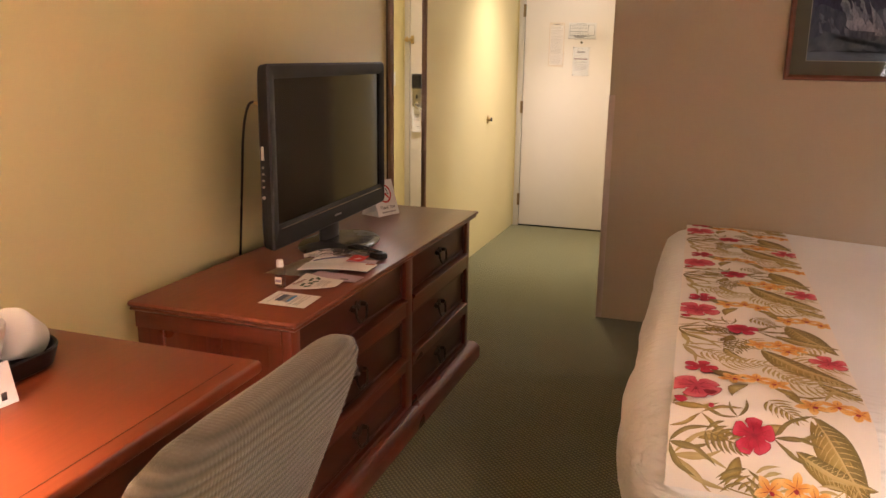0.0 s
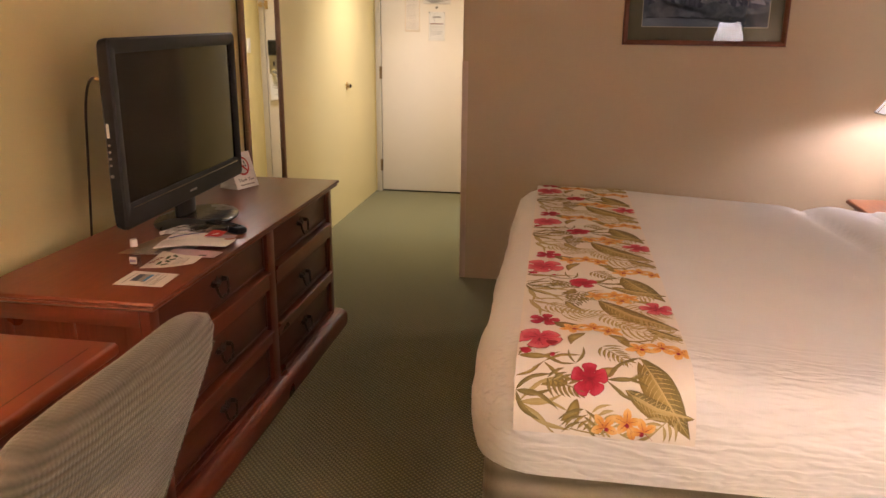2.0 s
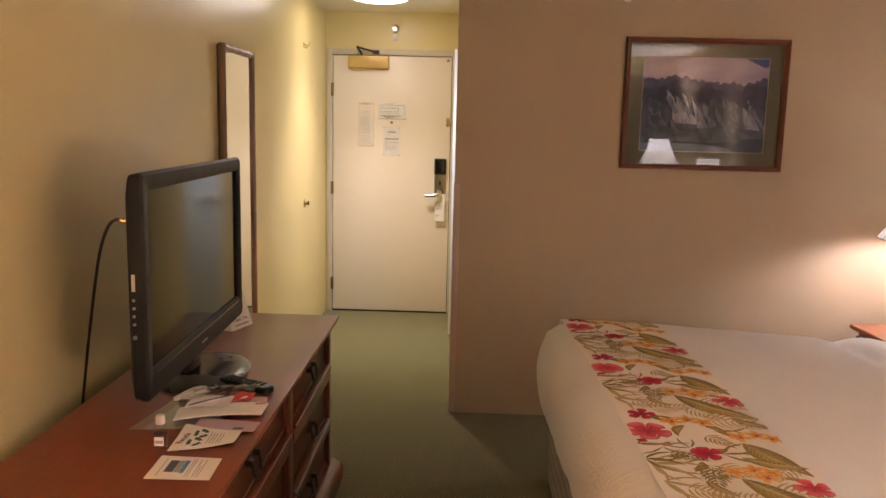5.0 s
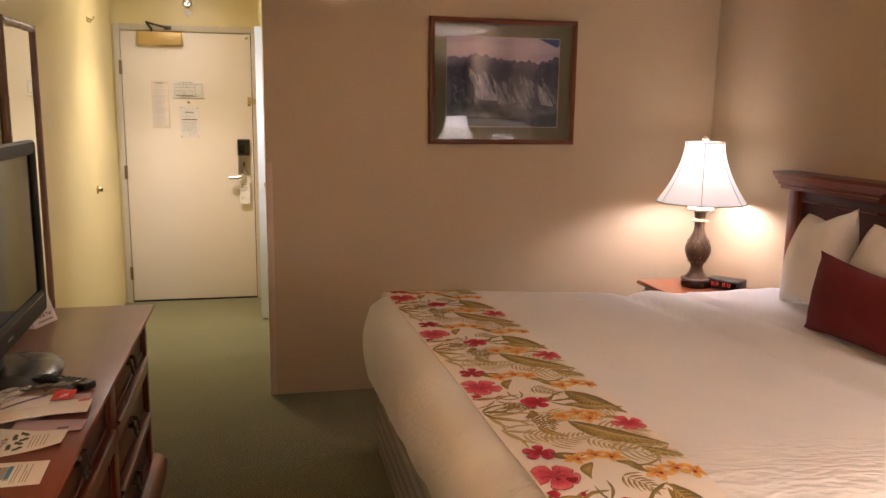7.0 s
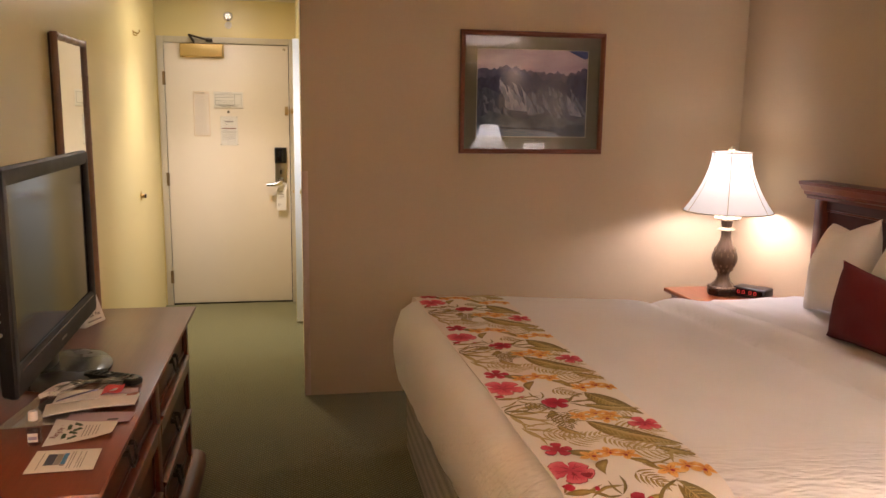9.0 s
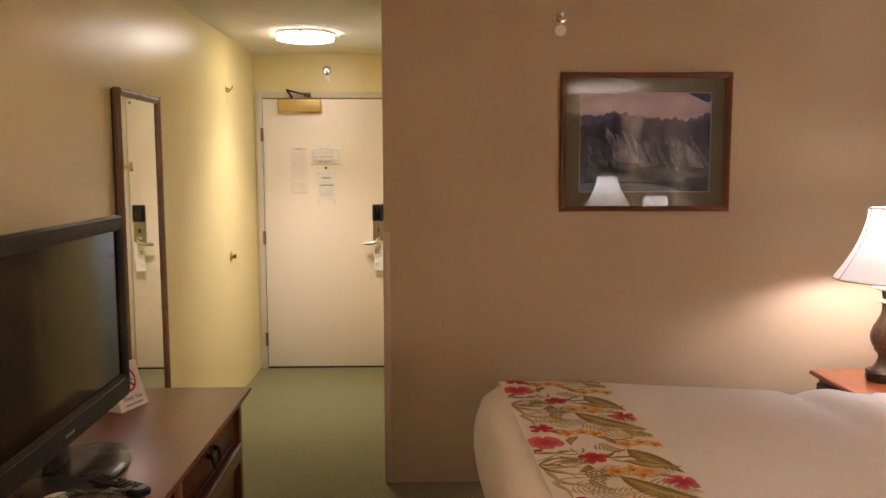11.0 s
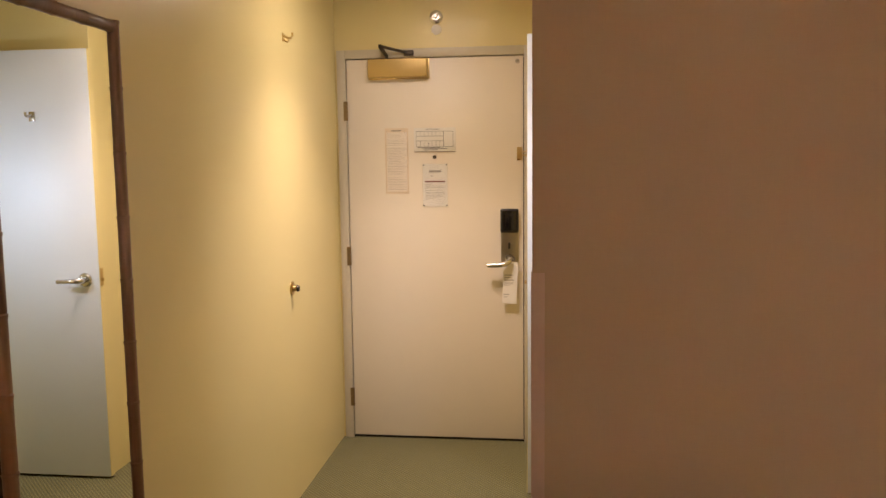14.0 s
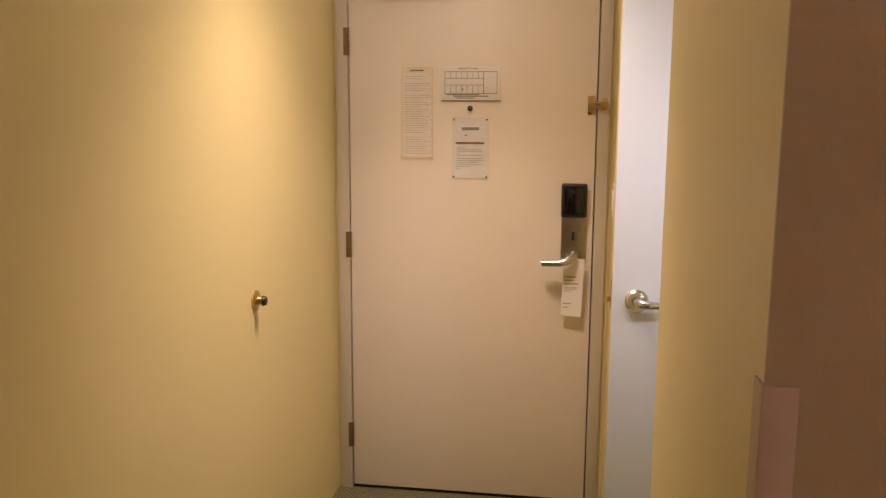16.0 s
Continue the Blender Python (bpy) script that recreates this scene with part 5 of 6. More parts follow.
        blades(0.015, at(-4.605), 0.110, (-0.15, 0.20, 0.55, 0.95, 1.30), 0.0028)
        frond(0.225, at(-4.765), 0.150, 0.30, 9)
        frond(0.150, at(-4.520), 0.105, 1.75, 8, dark)
        frond(0.165, at(-4.525), 0.090, 0.55, 7)
        frond(0.300, at(-4.690), 0.090, 0.85, 7, fronds, 0.8)
        blades(0.000, at(-4.945), 0.115, (-0.55, -0.20, 0.15), 0.0042, olive)
        blades(0.000, at(-5.030), 0.100, (-0.45, -0.10, 0.35, 0.80), 0.0058, dark)
        blades(0.195, at(-4.455), 0.105, (-0.70, -0.35, 0.10, 0.45), 0.0034, dark)
        blades(0.130, at(-4.420), 0.060, (-1.9, -1.3, 3.3), 0.0034, dark)
        frond(0.250, at(-4.640), 0.120, 0.20, 8, fronds, 0.9)
        frond(0.060, at(-4.640), 0.100, 0.35, 8, fronds, 1.0)
        frond(0.110, at(-4.560), 0.090, 0.10, 7, olive, 0.9)
        blades(0.225, at(-4.850), 0.090, (0.2, 0.6, 1.0, -0.3), 0.0036, olive)
        frond(0.100, at(-4.700), 0.110, -0.25, 8, fronds, 1.0)
        frond(0.205, at(-4.690), 0.100, 0.95, 8, fronds, 0.9)
        frond(0.330, at(-4.520), 0.090, 2.30, 7, fronds, 0.9)
        frond(0.070, at(-5.000), 0.080, 0.30, 7, dark, 0.9)
        frond(0.190, at(-4.890), 0.080, 0.80, 7, olive, 0.9)
        banana(0.300, at(-4.760), 0.110, 0.017, 0.55)
        banana(0.110, at(-4.600), 0.090, 0.012, 0.95)
        blades(0.370, at(-4.760), 0.110, (2.6, 3.0, 3.5, 2.2), 0.0032)
        blades(0.060, at(-4.960), 0.085, (-0.3, 0.5, 2.6), 0.0040, olive)
        # leaves about the flowers
        dark.append(turned(leaf(0.085, 0.019, 0.08), 0.075, at(-4.760), 0.20))
        olive.append(turned(leaf(0.060, 0.012, 0.10), 0.115, at(-4.470), 3.0))
        olive.append(turned(leaf(0.050, 0.012, 0.10), 0.175, at(-4.440), -0.35))
        olive.append(turned(leaf(0.060, 0.013, -0.15), 0.135, at(-4.500), 2.2))
        olive.append(turned(leaf(0.085, 0.013, 0.15), 0.155, at(-4.815), 2.0))
        olive.append(turned(leaf(0.080, 0.012, -0.15), 0.205, at(-4.815), 0.95))
        olive.append(turned(leaf(0.050, 0.009, 0.1), 0.335, at(-4.590), 3.4))
        # flowers and buds
        orchid(0.170, at(-4.785), 0.036, 3)
        orchid(0.318, at(-4.880), 0.036, 3)
        orchid(0.235, at(-4.545), 0.034, 4)
        hibiscus(0.048, at(-4.865), 0.054, False, 0.4)
        hibiscus(0.060, at(-4.745), 0.036, True, 1.2, 0.7)
        hibiscus(0.158, at(-4.455), 0.036, True, 0.95)
        hibiscus(0.340, at(-4.625), 0.042, False, 2.0, 0.75)
        crim.append(turned(petal(0.030, 0.011), 0.004, at(-4.925), 0.3))
        crim.append(turned(petal(0.012, 0.006), 0.075, at(-4.935), 0.9))
    printed(olive, 0.0043, "leaf_print", M_OLIVE, r, "olive printed leaves")
    printed(fronds, 0.0047, "frond_print", M_FROND, r, "olive printed palm fronds")
    printed(dark, 0.0051, "dark_frond_print", M_LEAFD, r, "dark printed fronds")
    printed(gold[::-1], 0.0055, "gold_print", M_LEAFL, r, "golden printed leaf ribs")
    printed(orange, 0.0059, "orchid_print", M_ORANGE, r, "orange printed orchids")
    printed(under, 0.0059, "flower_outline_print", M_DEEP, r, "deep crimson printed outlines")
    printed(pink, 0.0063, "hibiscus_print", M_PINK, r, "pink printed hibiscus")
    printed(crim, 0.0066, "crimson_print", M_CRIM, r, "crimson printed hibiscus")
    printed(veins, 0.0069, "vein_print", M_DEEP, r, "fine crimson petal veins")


# ---------------------------------------------------------------- nightstands and lamps


def build_nightstand(yc):
    n = thing("nightstand", (3.28, yc, 0), "cherry wood nightstand with a moulded top beside the bed", "nightstand", "bedside nightstands")
    y0, y1 = yc - 0.27, yc + 0.27
    rings = []
    for off, z in ((-0.016, 0.566), (-0.004, 0.569), (0.002, 0.576), (0.0, 0.590), (-0.005, 0.594)):
        rings.append([(3.035 - off, y0 - off, z), (3.525, y0 - off, z), (3.525, y1 + off, z), (3.035 - off, y1 + off, z)])
    part("top", loft(rings), wood_top, n, "polished cherry top")
    part("body", box(3.065, y0 + 0.03, 0.06, 3.522, y1 - 0.03, 0.565, 0.003), M_WOOD_Z, n)
    part("drawer", box(3.046, y0 + 0.045, 0.35, 3.0645, y1 - 0.045, 0.545, 0.004), M_DRAWER, n)
    part("door_front", box(3.046, y0 + 0.045, 0.09, 3.0645, y1 - 0.045, 0.335, 0.004), M_DRAWER, n)
    part("knob", tube([(3.0455, yc, 0.45), (3.025, yc, 0.45)], [0.008, 0.013], 14), M_BRONZE, n)
    part("plinth", box(3.052, y0 + 0.02, 0.0, 3.522, y1 - 0.02, 0.0595, 0.004), M_WOOD_Y, n)
    return n


wood_top = wood("orange cherry nightstand top", (0.46, 0.125, 0.038), (0.26, 0.06, 0.018), "y", 0.27, 0.4)


def bell_shade(parent, cx, cy, z0, z1, r0, r1, cloth):
    """A panelled bell shade, open at both ends, with seams."""
    def radius(t):
        return r0 + (r1 - r0) * (1 - (1 - t) ** 1.75)
    steps = 14
    n = 48
    outer, inner = [], []
    for i in range(steps + 1):
        t = i / steps
        outer.append([(cx + radius(t) * math.cos(a), cy + radius(t) * math.sin(a), z0 + (z1 - z0) * t) for a in (2 * math.pi * k / n for k in range(n))])
        inner.append([(cx + (radius(t) - 0.0025) * math.cos(a), cy + (radius(t) - 0.0025) * math.sin(a), z0 + (z1 - z0) * t) for a in (2 * math.pi * k / n for k in range(n))])
    sh = part("shade", loft(outer + inner[::-1] + [outer[0]], False, False), cloth, parent, "lit white bell shade with seams")
    for k in range(6):
        a = 2 * math.pi * k / 6 - 0.01
        part("seam", tube([(cx + (radius(t) + 0.001) * math.cos(a), cy + (radius(t) + 0.001) * math.sin(a), z0 + (z1 - z0) * t) for t in (i / steps for i in range(steps + 1))], 0.0018, 6), M_RIB, sh)
    for z, r in ((z0, r0), (z1, r1)):
        part("rim", tube([(cx + (r + 0.001) * math.cos(a), cy + (r + 0.001) * math.sin(a), z) for a in (2 * math.pi * k / 48 for k in range(49))], 0.0032, 6), M_RIB, sh)
    return sh


def lamp_body(parent, cx, cy, z):
    s = (1.03 - z) / 0.435
    part("foot", lathe(cx, cy, [(0.078, z), (0.080, z + 0.006 * s), (0.080, z + 0.028 * s), (0.074, z + 0.033 * s)], 8, bm=None), M_BRONZE, parent, "dark octagonal foot")
    prof = [(0.074, 0.0335), (0.070, 0.040), (0.058, 0.052), (0.038, 0.075), (0.030, 0.100), (0.031, 0.115), (0.046, 0.140), (0.061, 0.170), (0.066, 0.195), (0.062, 0.220), (0.046, 0.255), (0.030, 0.290), (0.024, 0.315),
            (0.025, 0.325), (0.024, 0.360), (0.030, 0.395), (0.037, 0.412)]
    part("urn", lathe(cx, cy, [(r, z + h * s) for r, h in prof], 48, 12, 0.0012), M_URN, parent, "antiqued bronze urn column with leaf relief")
    part("beads", lathe(cx, cy, [(0.072, z + 0.036 * s), (0.078, z + 0.041 * s), (0.071, z + 0.047 * s)], 60, 30, 0.002), M_URN, parent)
    part("lower_petals", lathe(cx, cy, [(0.026, z + 0.352 * s), (0.040, z + 0.346 * s), (0.043, z + 0.350 * s), (0.028, z + 0.362 * s)], 64, 10, 0.004), M_IVORY, parent, "ivory scalloped collar")
    part("upper_petals", lathe(cx, cy, [(0.036, z + 0.405 * s), (0.058, z + 0.402 * s), (0.064, z + 0.412 * s), (0.050, z + 0.432 * s), (0.03, z + 0.434 * s)], 64, 10, 0.005), M_IVORY, parent, "ivory scalloped cup")
    # overlapping relief leaves on the urn
    for row in range(5):
        for k in range(12):
            a = 2 * math.pi * (k + 0.5 * (row % 2)) / 12
            zz = z + (0.142 + 0.024 * row) * s
            r = (0.046, 0.0565, 0.0625, 0.0615, 0.054)[row]
            part("relief_leaf", tube([(cx + (r - 0.002) * math.cos(a), cy + (r - 0.002) * math.sin(a), zz - 0.013), (cx + (r - 0.0035) * math.cos(a), cy + (r - 0.0035) * math.sin(a), zz),
                                      (cx + (r - 0.004) * math.cos(a), cy + (r - 0.004) * math.sin(a), zz + 0.015)], [0.003, 0.0065, 0.001], 6), M_RELIEF, parent)


def build_table_lamp(cx, cy, z, label, z0=1.030, z1=1.352, cloth=M_SHADE):
    l = thing("table_lamp", (cx, cy, z), label, "lamp", "table lamps")
    lamp_body(l, cx, cy, z)
    part("stem", tube([(cx, cy, z + 0.43), (cx, cy, z1 + 0.012)], 0.005, 10), M_BRASS, l)
    bell_shade(l, cx, cy, z0 + 0.012, z1, 0.226, 0.098, cloth)
    part("finial", lathe(cx, cy, [(0.006, z1 + 0.008), (0.020, z1 + 0.014), (0.012, z1 + 0.020), (0.008, z1 + 0.028), (0.003, z1 + 0.033)], 16), M_IVORY, l, "ivory finial")
    part("harp_bar", tube([(cx - 0.088, cy, z1 - 0.001), (cx + 0.088, cy, z1 - 0.001)], 0.002, 6), M_BRASS, l)
    return l


def build_corner_lamp(cx, cy):
    # Shade and cup show in the picture glass; pole and foot are made up.
    l = thing("corner_lamp", (cx, cy, 0), "corner lamp with a lit white bell shade, on a made-up bronze pole and foot", "lamp")
    part("foot", lathe(cx, cy, [(0.14, 0.0), (0.145, 0.008), (0.13, 0.022), (0.04, 0.034)], 40), M_BRONZE, l)
    part("pole", tube([(cx, cy, 0.034), (cx, cy, 1.44)], 0.011, 14), M_BRONZE, l)
    bell_shade(l, cx, cy, 1.095, 1.425, 0.262, 0.108, M_SHADE_STRONG)
    part("petals", lathe(cx, cy, [(0.02, 1.06), (0.052, 1.058), (0.060, 1.068), (0.046, 1.088), (0.02, 1.090)], 64, 10, 0.005), M_IVORY, l, "ivory scalloped cup")
    part("finial", lathe(cx, cy, [(0.004, 1.441), (0.018, 1.448), (0.006, 1.466), (0.001, 1.476)], 16), M_IVORY, l)


def build_clock():
    c = thing("alarm_clock", (3.40, -2.70, 0.594), "black alarm clock with red digits on the nightstand", "alarm clock")
    m = pose(3.40, -2.70, 0.5948, 0, 0, 35)
    bm = box(-0.055, -0.09, 0.0, 0.055, 0.09, 0.052, 0.010, 3)
    bmesh.ops.transform(bm, matrix=m, verts=bm.verts)
    body = part("body", bm, M_BLACK, c)
    bm = box(-0.0575, -0.075, 0.014, -0.0555, 0.075, 0.042)
    bmesh.ops.transform(bm, matrix=m, verts=bm.verts)
    part("display", bm, M_SCREEN, body, smooth=False)
    for k in range(4):
        y = -0.045 + k * 0.026 + (0.01 if k > 1 else 0)
        bm = bmesh.new()
        for q in ((y, 0.020, y + 0.003, 0.037), (y + 0.012, 0.020, y + 0.015, 0.037), (y + 0.003, 0.035, y + 0.012, 0.037), (y + 0.003, 0.020, y + 0.012, 0.022)):
            box(-0.0590, q[0], q[1], -0.0578, q[2], q[3], bm=bm)
        bmesh.ops.transform(bm, matrix=m, verts=bm.verts)
        part("digit", bm, M_LED, body, "red lit digit", smooth=False)


# ---------------------------------------------------------------- desk and chair


def build_desk():
    d = thing("desk", (0.34, -5.95, 0), "orange cherry wood desk along the wall", "desk")
    rings = []
    for off, z in ((-0.016, 0.704), (-0.004, 0.707), (0.001, 0.714), (0.001, 0.730), (-0.003, 0.738), (-0.008, 0.7405)):
        rings.append([(0.012, -6.85 - off, z), (0.676 + off, -6.85 - off, z), (0.676 + off, -5.062 + off, z), (0.012, -5.062 + off, z)])
    part("top", loft(rings), M_DESKTOP, d, "orange cherry desk top")
    part("inlay_line", box(0.634, -6.80, 0.7406, 0.6365, -5.11, 0.7412), M_DRAWER, d, smooth=False)
    part("apron", box(0.615, -6.77, 0.615, 0.640, -5.135, 0.7035, 0.002), M_WOOD_Y, d)
    part("apron", box(0.03, -5.132, 0.615, 0.610, -5.107, 0.7035, 0.002), M_WOOD_X, d)
    for y in (-5.145, -6.78):
        for x in (0.04, 0.60):
            part("leg", loft([[(x - 0.002 + a * k, y - 0.002 + c * k, z) for a, c in ((0, 0), (0.05, 0), (0.05, 0.05), (0, 0.05))] for z, k in ((0.0, 0.75), (0.614, 1.0))]), M_WOOD_Z, d)


def build_chair():
    c = thing("desk_chair", (0.80, -5.57, 0), "desk chair with a ribbed sage upholstered back facing the desk", "chair")
    yc = -5.59
    # back: sections from the seat up; the outer face looks towards the bed
    rings = []
    prof = [(0.50, 0.90, 0.215, 0.040), (0.60, 0.925, 0.235, 0.044), (0.72, 0.960, 0.262, 0.048), (0.82, 0.992, 0.280, 0.050), (0.90, 1.018, 0.285, 0.050), (0.945, 1.032, 0.272, 0.046), (0.975, 1.042, 0.240, 0.038), (0.993, 1.047, 0.185, 0.026), (1.000, 1.049, 0.12, 0.012)]
    prof = [(0.5 + (z - 0.5) * 0.935, x, half, th) for z, x, half, th in prof]
    for z, x, half, th in prof:
        ring = []
        for i in range(40):
            a = 2 * math.pi * i / 40
            ca, sa = math.cos(a), math.sin(a)
            yy = half * math.copysign(abs(sa) ** 0.35, sa)
            xx = th * math.copysign(abs(ca) ** 0.6, ca)
            # gentle wrap around the sitter
            ring.append((x + xx - 0.018 * (yy / 0.28) ** 2, yc + yy, z))
        rings.append(ring)
    back = part("backrest", loft(rings), M_CHAIR, c, "ribbed sage beige backrest")
    for s in (1, -1):
        pts = []
        for z, x, half, th in prof[:-4]:
            pts.append((x + 0.6 * th - 0.018 * (half / 0.28) ** 2 + 0.004, yc + s * half * 0.97, z))
        part("piping", tube(pts, 0.0045, 8), M_CHAIR, back)
    part("seat", loft([[(x, y, z) for x, y in rounded(0.42 - o, yc - 0.25 - o, 0.90 + o, yc + 0.25 + o, 0.06, 6)] for z, o in ((0.39, -0.02), (0.40, 0.0), (0.46, 0.004), (0.485, -0.015), (0.49, -0.05))]), M_CHAIR, c)
    for x in (0.46, 0.87):
        for y in (yc - 0.22, yc + 0.19):
            part("leg", loft([[(x + a * k, y + b * k, z) for a, b in ((0, 0), (0.04, 0), (0.04, 0.04), (0, 0.04))] for z, k in ((0.0, 0.7), (0.388, 1.0))]), M_WOOD_Z, c)


build_mirror()
build_picture()
build_dresser()
build_tv()
build_bed()
build_headboard()
build_pillows()
build_runner()
build_nightstand(-2.69)
build_nightstand(-5.63)
build_table_lamp(3.27, -2.62, 0.5945, "lit urn-based table lamp with white bell shade on a nightstand")
build_table_lamp(3.34, -5.62, 0.5945, "lit urn-based table lamp with white bell shade on a nightstand", 0.95, 1.27, M_SHADE_STRONG)
build_table_lamp(0.27, -6.25, 0.7415, "lit urn-based table lamp with white bell shade on the desk", 1.10, 1.42)
build_corner_lamp(3.25, -7.14)
build_clock()
build_desk()
build_chair()

# ---------------------------------------------------------------- small things on the dresser and desk
DT = 0.7228


def sheet(corners, z, curl=None, n=10, thick=0.0006):
    """A thin sheet of paper on four plan corners, with an optional rise curl(u, v)."""
    bm = bmesh.new()
    a, b, c, d = [Vector((*p, 0)) for p in corners]
    g = []
    for j in range(n + 1):
        row = []
        for i in range(n + 1):
            u, v = i / n, j / n
            p = a.lerp(b, u).lerp(d.lerp(c, u), v)
            row.append(bm.verts.new((p.x, p.y, z + (curl(u, v) if curl else 0))))
        g.append(row)
    for r, q in zip(g, g[1:]):
        for i in range(n):
            bm.faces.new((r[i], r[i + 1], q[i + 1], q[i]))
    bm.normal_update()
    bmesh.ops.solidify(bm, geom=bm.faces[:], thickness=-thick)
    return bm


def inner(corners, u0, v0, u1, v1):
    a, b, c, d = [Vector(p) for p in corners]

    def at(u, v):
        q = a.lerp(b, u).lerp(d.lerp(c, u), v)
        return (q.x, q.y)
    return [at(u0, v0), at(u1, v0), at(u1, v1), at(u0, v1)]


def build_dresser_things():
    # card with a photo strip
    cs = [(0.415, -4.655), (0.562, -4.652), (0.556, -4.535), (0.410, -4.530)]
    c = thing("information_card", (0.485, -4.59, DT), "white printed card with photo and blue block on the dresser", "card")
    part("card", sheet(cs, DT + 0.0008), M_PAPER, c)
    for name, m, q in (("photo", M_NAVY, (0.22, 0.30, 0.36, 0.80)), ("photo", M_INKL, (0.365, 0.30, 0.46, 0.80)), ("blue_block", M_BLUE, (0.465, 0.32, 0.535, 0.82)), ("photo", M_INKL, (0.465, 0.25, 0.535, 0.315))):
        part(name, sheet(inner(cs, *q), DT + 0.0016, n=2, thick=0.0003), m, c)
    for u in (0.14, 0.58, 0.62, 0.70, 0.74, 0.78):
        part("text_line", sheet(inner(cs, u, 0.12, u + 0.012, 0.88 if u != 0.74 else 0.6), DT + 0.0016, n=2, thick=0.0003), M_INKL, c)
    # recycling card with a curled corner
    rs = [(0.412, -4.505), (0.562, -4.462), (0.566, -4.402), (0.402, -4.342)]

    def curl(u, v):
        return 0.020 * max(0.0, u - 0.35) ** 1.6 + 0.006 * v * v

    r = thing("recycling_card", (0.485, -4.43, DT), "curled white recycling card with green arrows on the dresser", "card")
    part("card", sheet(rs, DT + 0.0010, curl), M_PAPER, r)
    for cu, cv in ((0.33, 0.34), (0.36, 0.72)):
        for k in range(3):
            a0 = k * 2.094 + 0.4
            bm = bmesh.new()
            pts = []
            for i in range(7):
                a = a0 + i * 0.26
                pts.append((a, 0.55, 1.15) if i < 5 else (a, 0.42 if i == 5 else 0.85, 1.34 if i == 5 else 0.85))
            lo, hi = [], []
            for a, r0, r1 in pts:
                for lst, rr in ((lo, r0), (hi, r1)):
                    u, v = cu + 0.105 * rr * math.cos(a), cv + 0.165 * rr * math.sin(a)
                    q = inner(rs, u, v, u, v)[0]
                    lst.append(bm.verts.new((*q, DT + 0.0022 + curl(u, v))))
            for i in range(6):
                bm.faces.new((lo[i], lo[i + 1], hi[i + 1], hi[i]))
            part("arrow", bm, M_GREEN, r, "green arrow", smooth=False)
    for u in (0.52, 0.57, 0.62, 0.68, 0.73):
        q = inner(rs, u, 0.2, u + 0.012, 0.8)
        part("text_line", sheet(q, DT + 0.0020, lambda s, v, u=u: curl(u, 0.2 + 0.6 * v), n=4, thick=0.0003), M_INKL, r)
    letters("title", "Recycle", 0.022, pose(0.4285, -4.435, DT + 0.0062, 0, 0, 86), plain("dark red print", (0.22, 0.05, 0.05), 0.7), r)
    # hand sanitiser
    bx, by = 0.392, -4.488
    b = thing("sanitiser_bottle", (bx, by, DT), "small clear plastic bottle of hand gel with flip cap", "bottle")
    part("bottle_body", loft([[(bx + kx * 0.0175 * math.cos(a), by + kx * 0.0125 * math.sin(a), DT + h) for a in (2 * math.pi * i / 28 for i in range(28))]
                              for kx, h in ((0.85, 0.0002), (1.0, 0.004), (1.0, 0.052), (0.92, 0.058), (0.55, 0.064))]), M_CLEAR, b, "clear bottle").visible_shadow = False
    part("gel", loft([[(bx + kx * 0.0160 * math.cos(a), by + kx * 0.0110 * math.sin(a), DT + h) for a in (2 * math.pi * i / 20 for i in range(20))]
                      for kx, h in ((0.85, 0.0022), (1.0, 0.006), (1.0, 0.040))]), glass("clear gel", (0.86, 0.84, 0.88), 0.08, 0.02), b).visible_shadow = False
    part("sticker", box(bx - 0.0115, by - 0.0134, DT + 0.012, bx + 0.0115, by - 0.0126, DT + 0.034), M_PAPER, b, smooth=False)
    part("sticker_print", box(bx - 0.0095, by - 0.0141, DT + 0.018, bx + 0.0095, by - 0.0136, DT + 0.026), plain("violet print", (0.36, 0.31, 0.44), 0.6), b, smooth=False)
    part("cap", lathe(bx, by, [(0.0105, DT + 0.0642), (0.011, DT + 0.066), (0.0105, DT + 0.083), (0.009, DT + 0.086)], 22), plain("frosted cap plastic", (0.72, 0.69, 0.66), 0.3), b, "frosted flip cap")
    # plastic sleeve under the papers
    s = thing("plastic_sleeve", (0.36, -4.28, DT), "thin clear plastic sleeve lying under papers", "plastic sleeve")
    part("film", sheet([(0.268, -4.385), (0.470, -4.365), (0.50, -4.15), (0.300, -4.15)], DT + 0.0012, lambda u, v: 0.002 * noise.noise(Vector((u * 6, v * 6, 0))) + 0.002, 16, 0.0003), M_CLEAR, s).visible_shadow = False
    part("insert", sheet([(0.300, -4.370), (0.455, -4.355), (0.485, -4.17), (0.325, -4.17)], DT + 0.0002, n=4, thick=0.0004), plain("grey printed insert", (0.33, 0.27, 0.23), 0.7, vary=0.3, scale=70), s)
    # brochures
    p = thing("lilac_brochure", (0.50, -4.35, DT), "lilac folded brochure under the booklet", "brochure")
    part("leaf", sheet([(0.425, -4.385), (0.588, -4.375), (0.590, -4.31), (0.428, -4.30)], DT + 0.0042, lambda u, v: 0.004 * (1 - u) * v, thick=0.001), M_LILAC, p)
    part("text_line", sheet([(0.530, -4.366), (0.556, -4.364), (0.557, -4.352), (0.531, -4.354)], DT + 0.0060, n=2, thick=0.0003), M_INK, p)
    q = thing("folded_booklet", (0.47, -4.27, DT), "thick white folded booklet with coloured cover edge", "booklet")
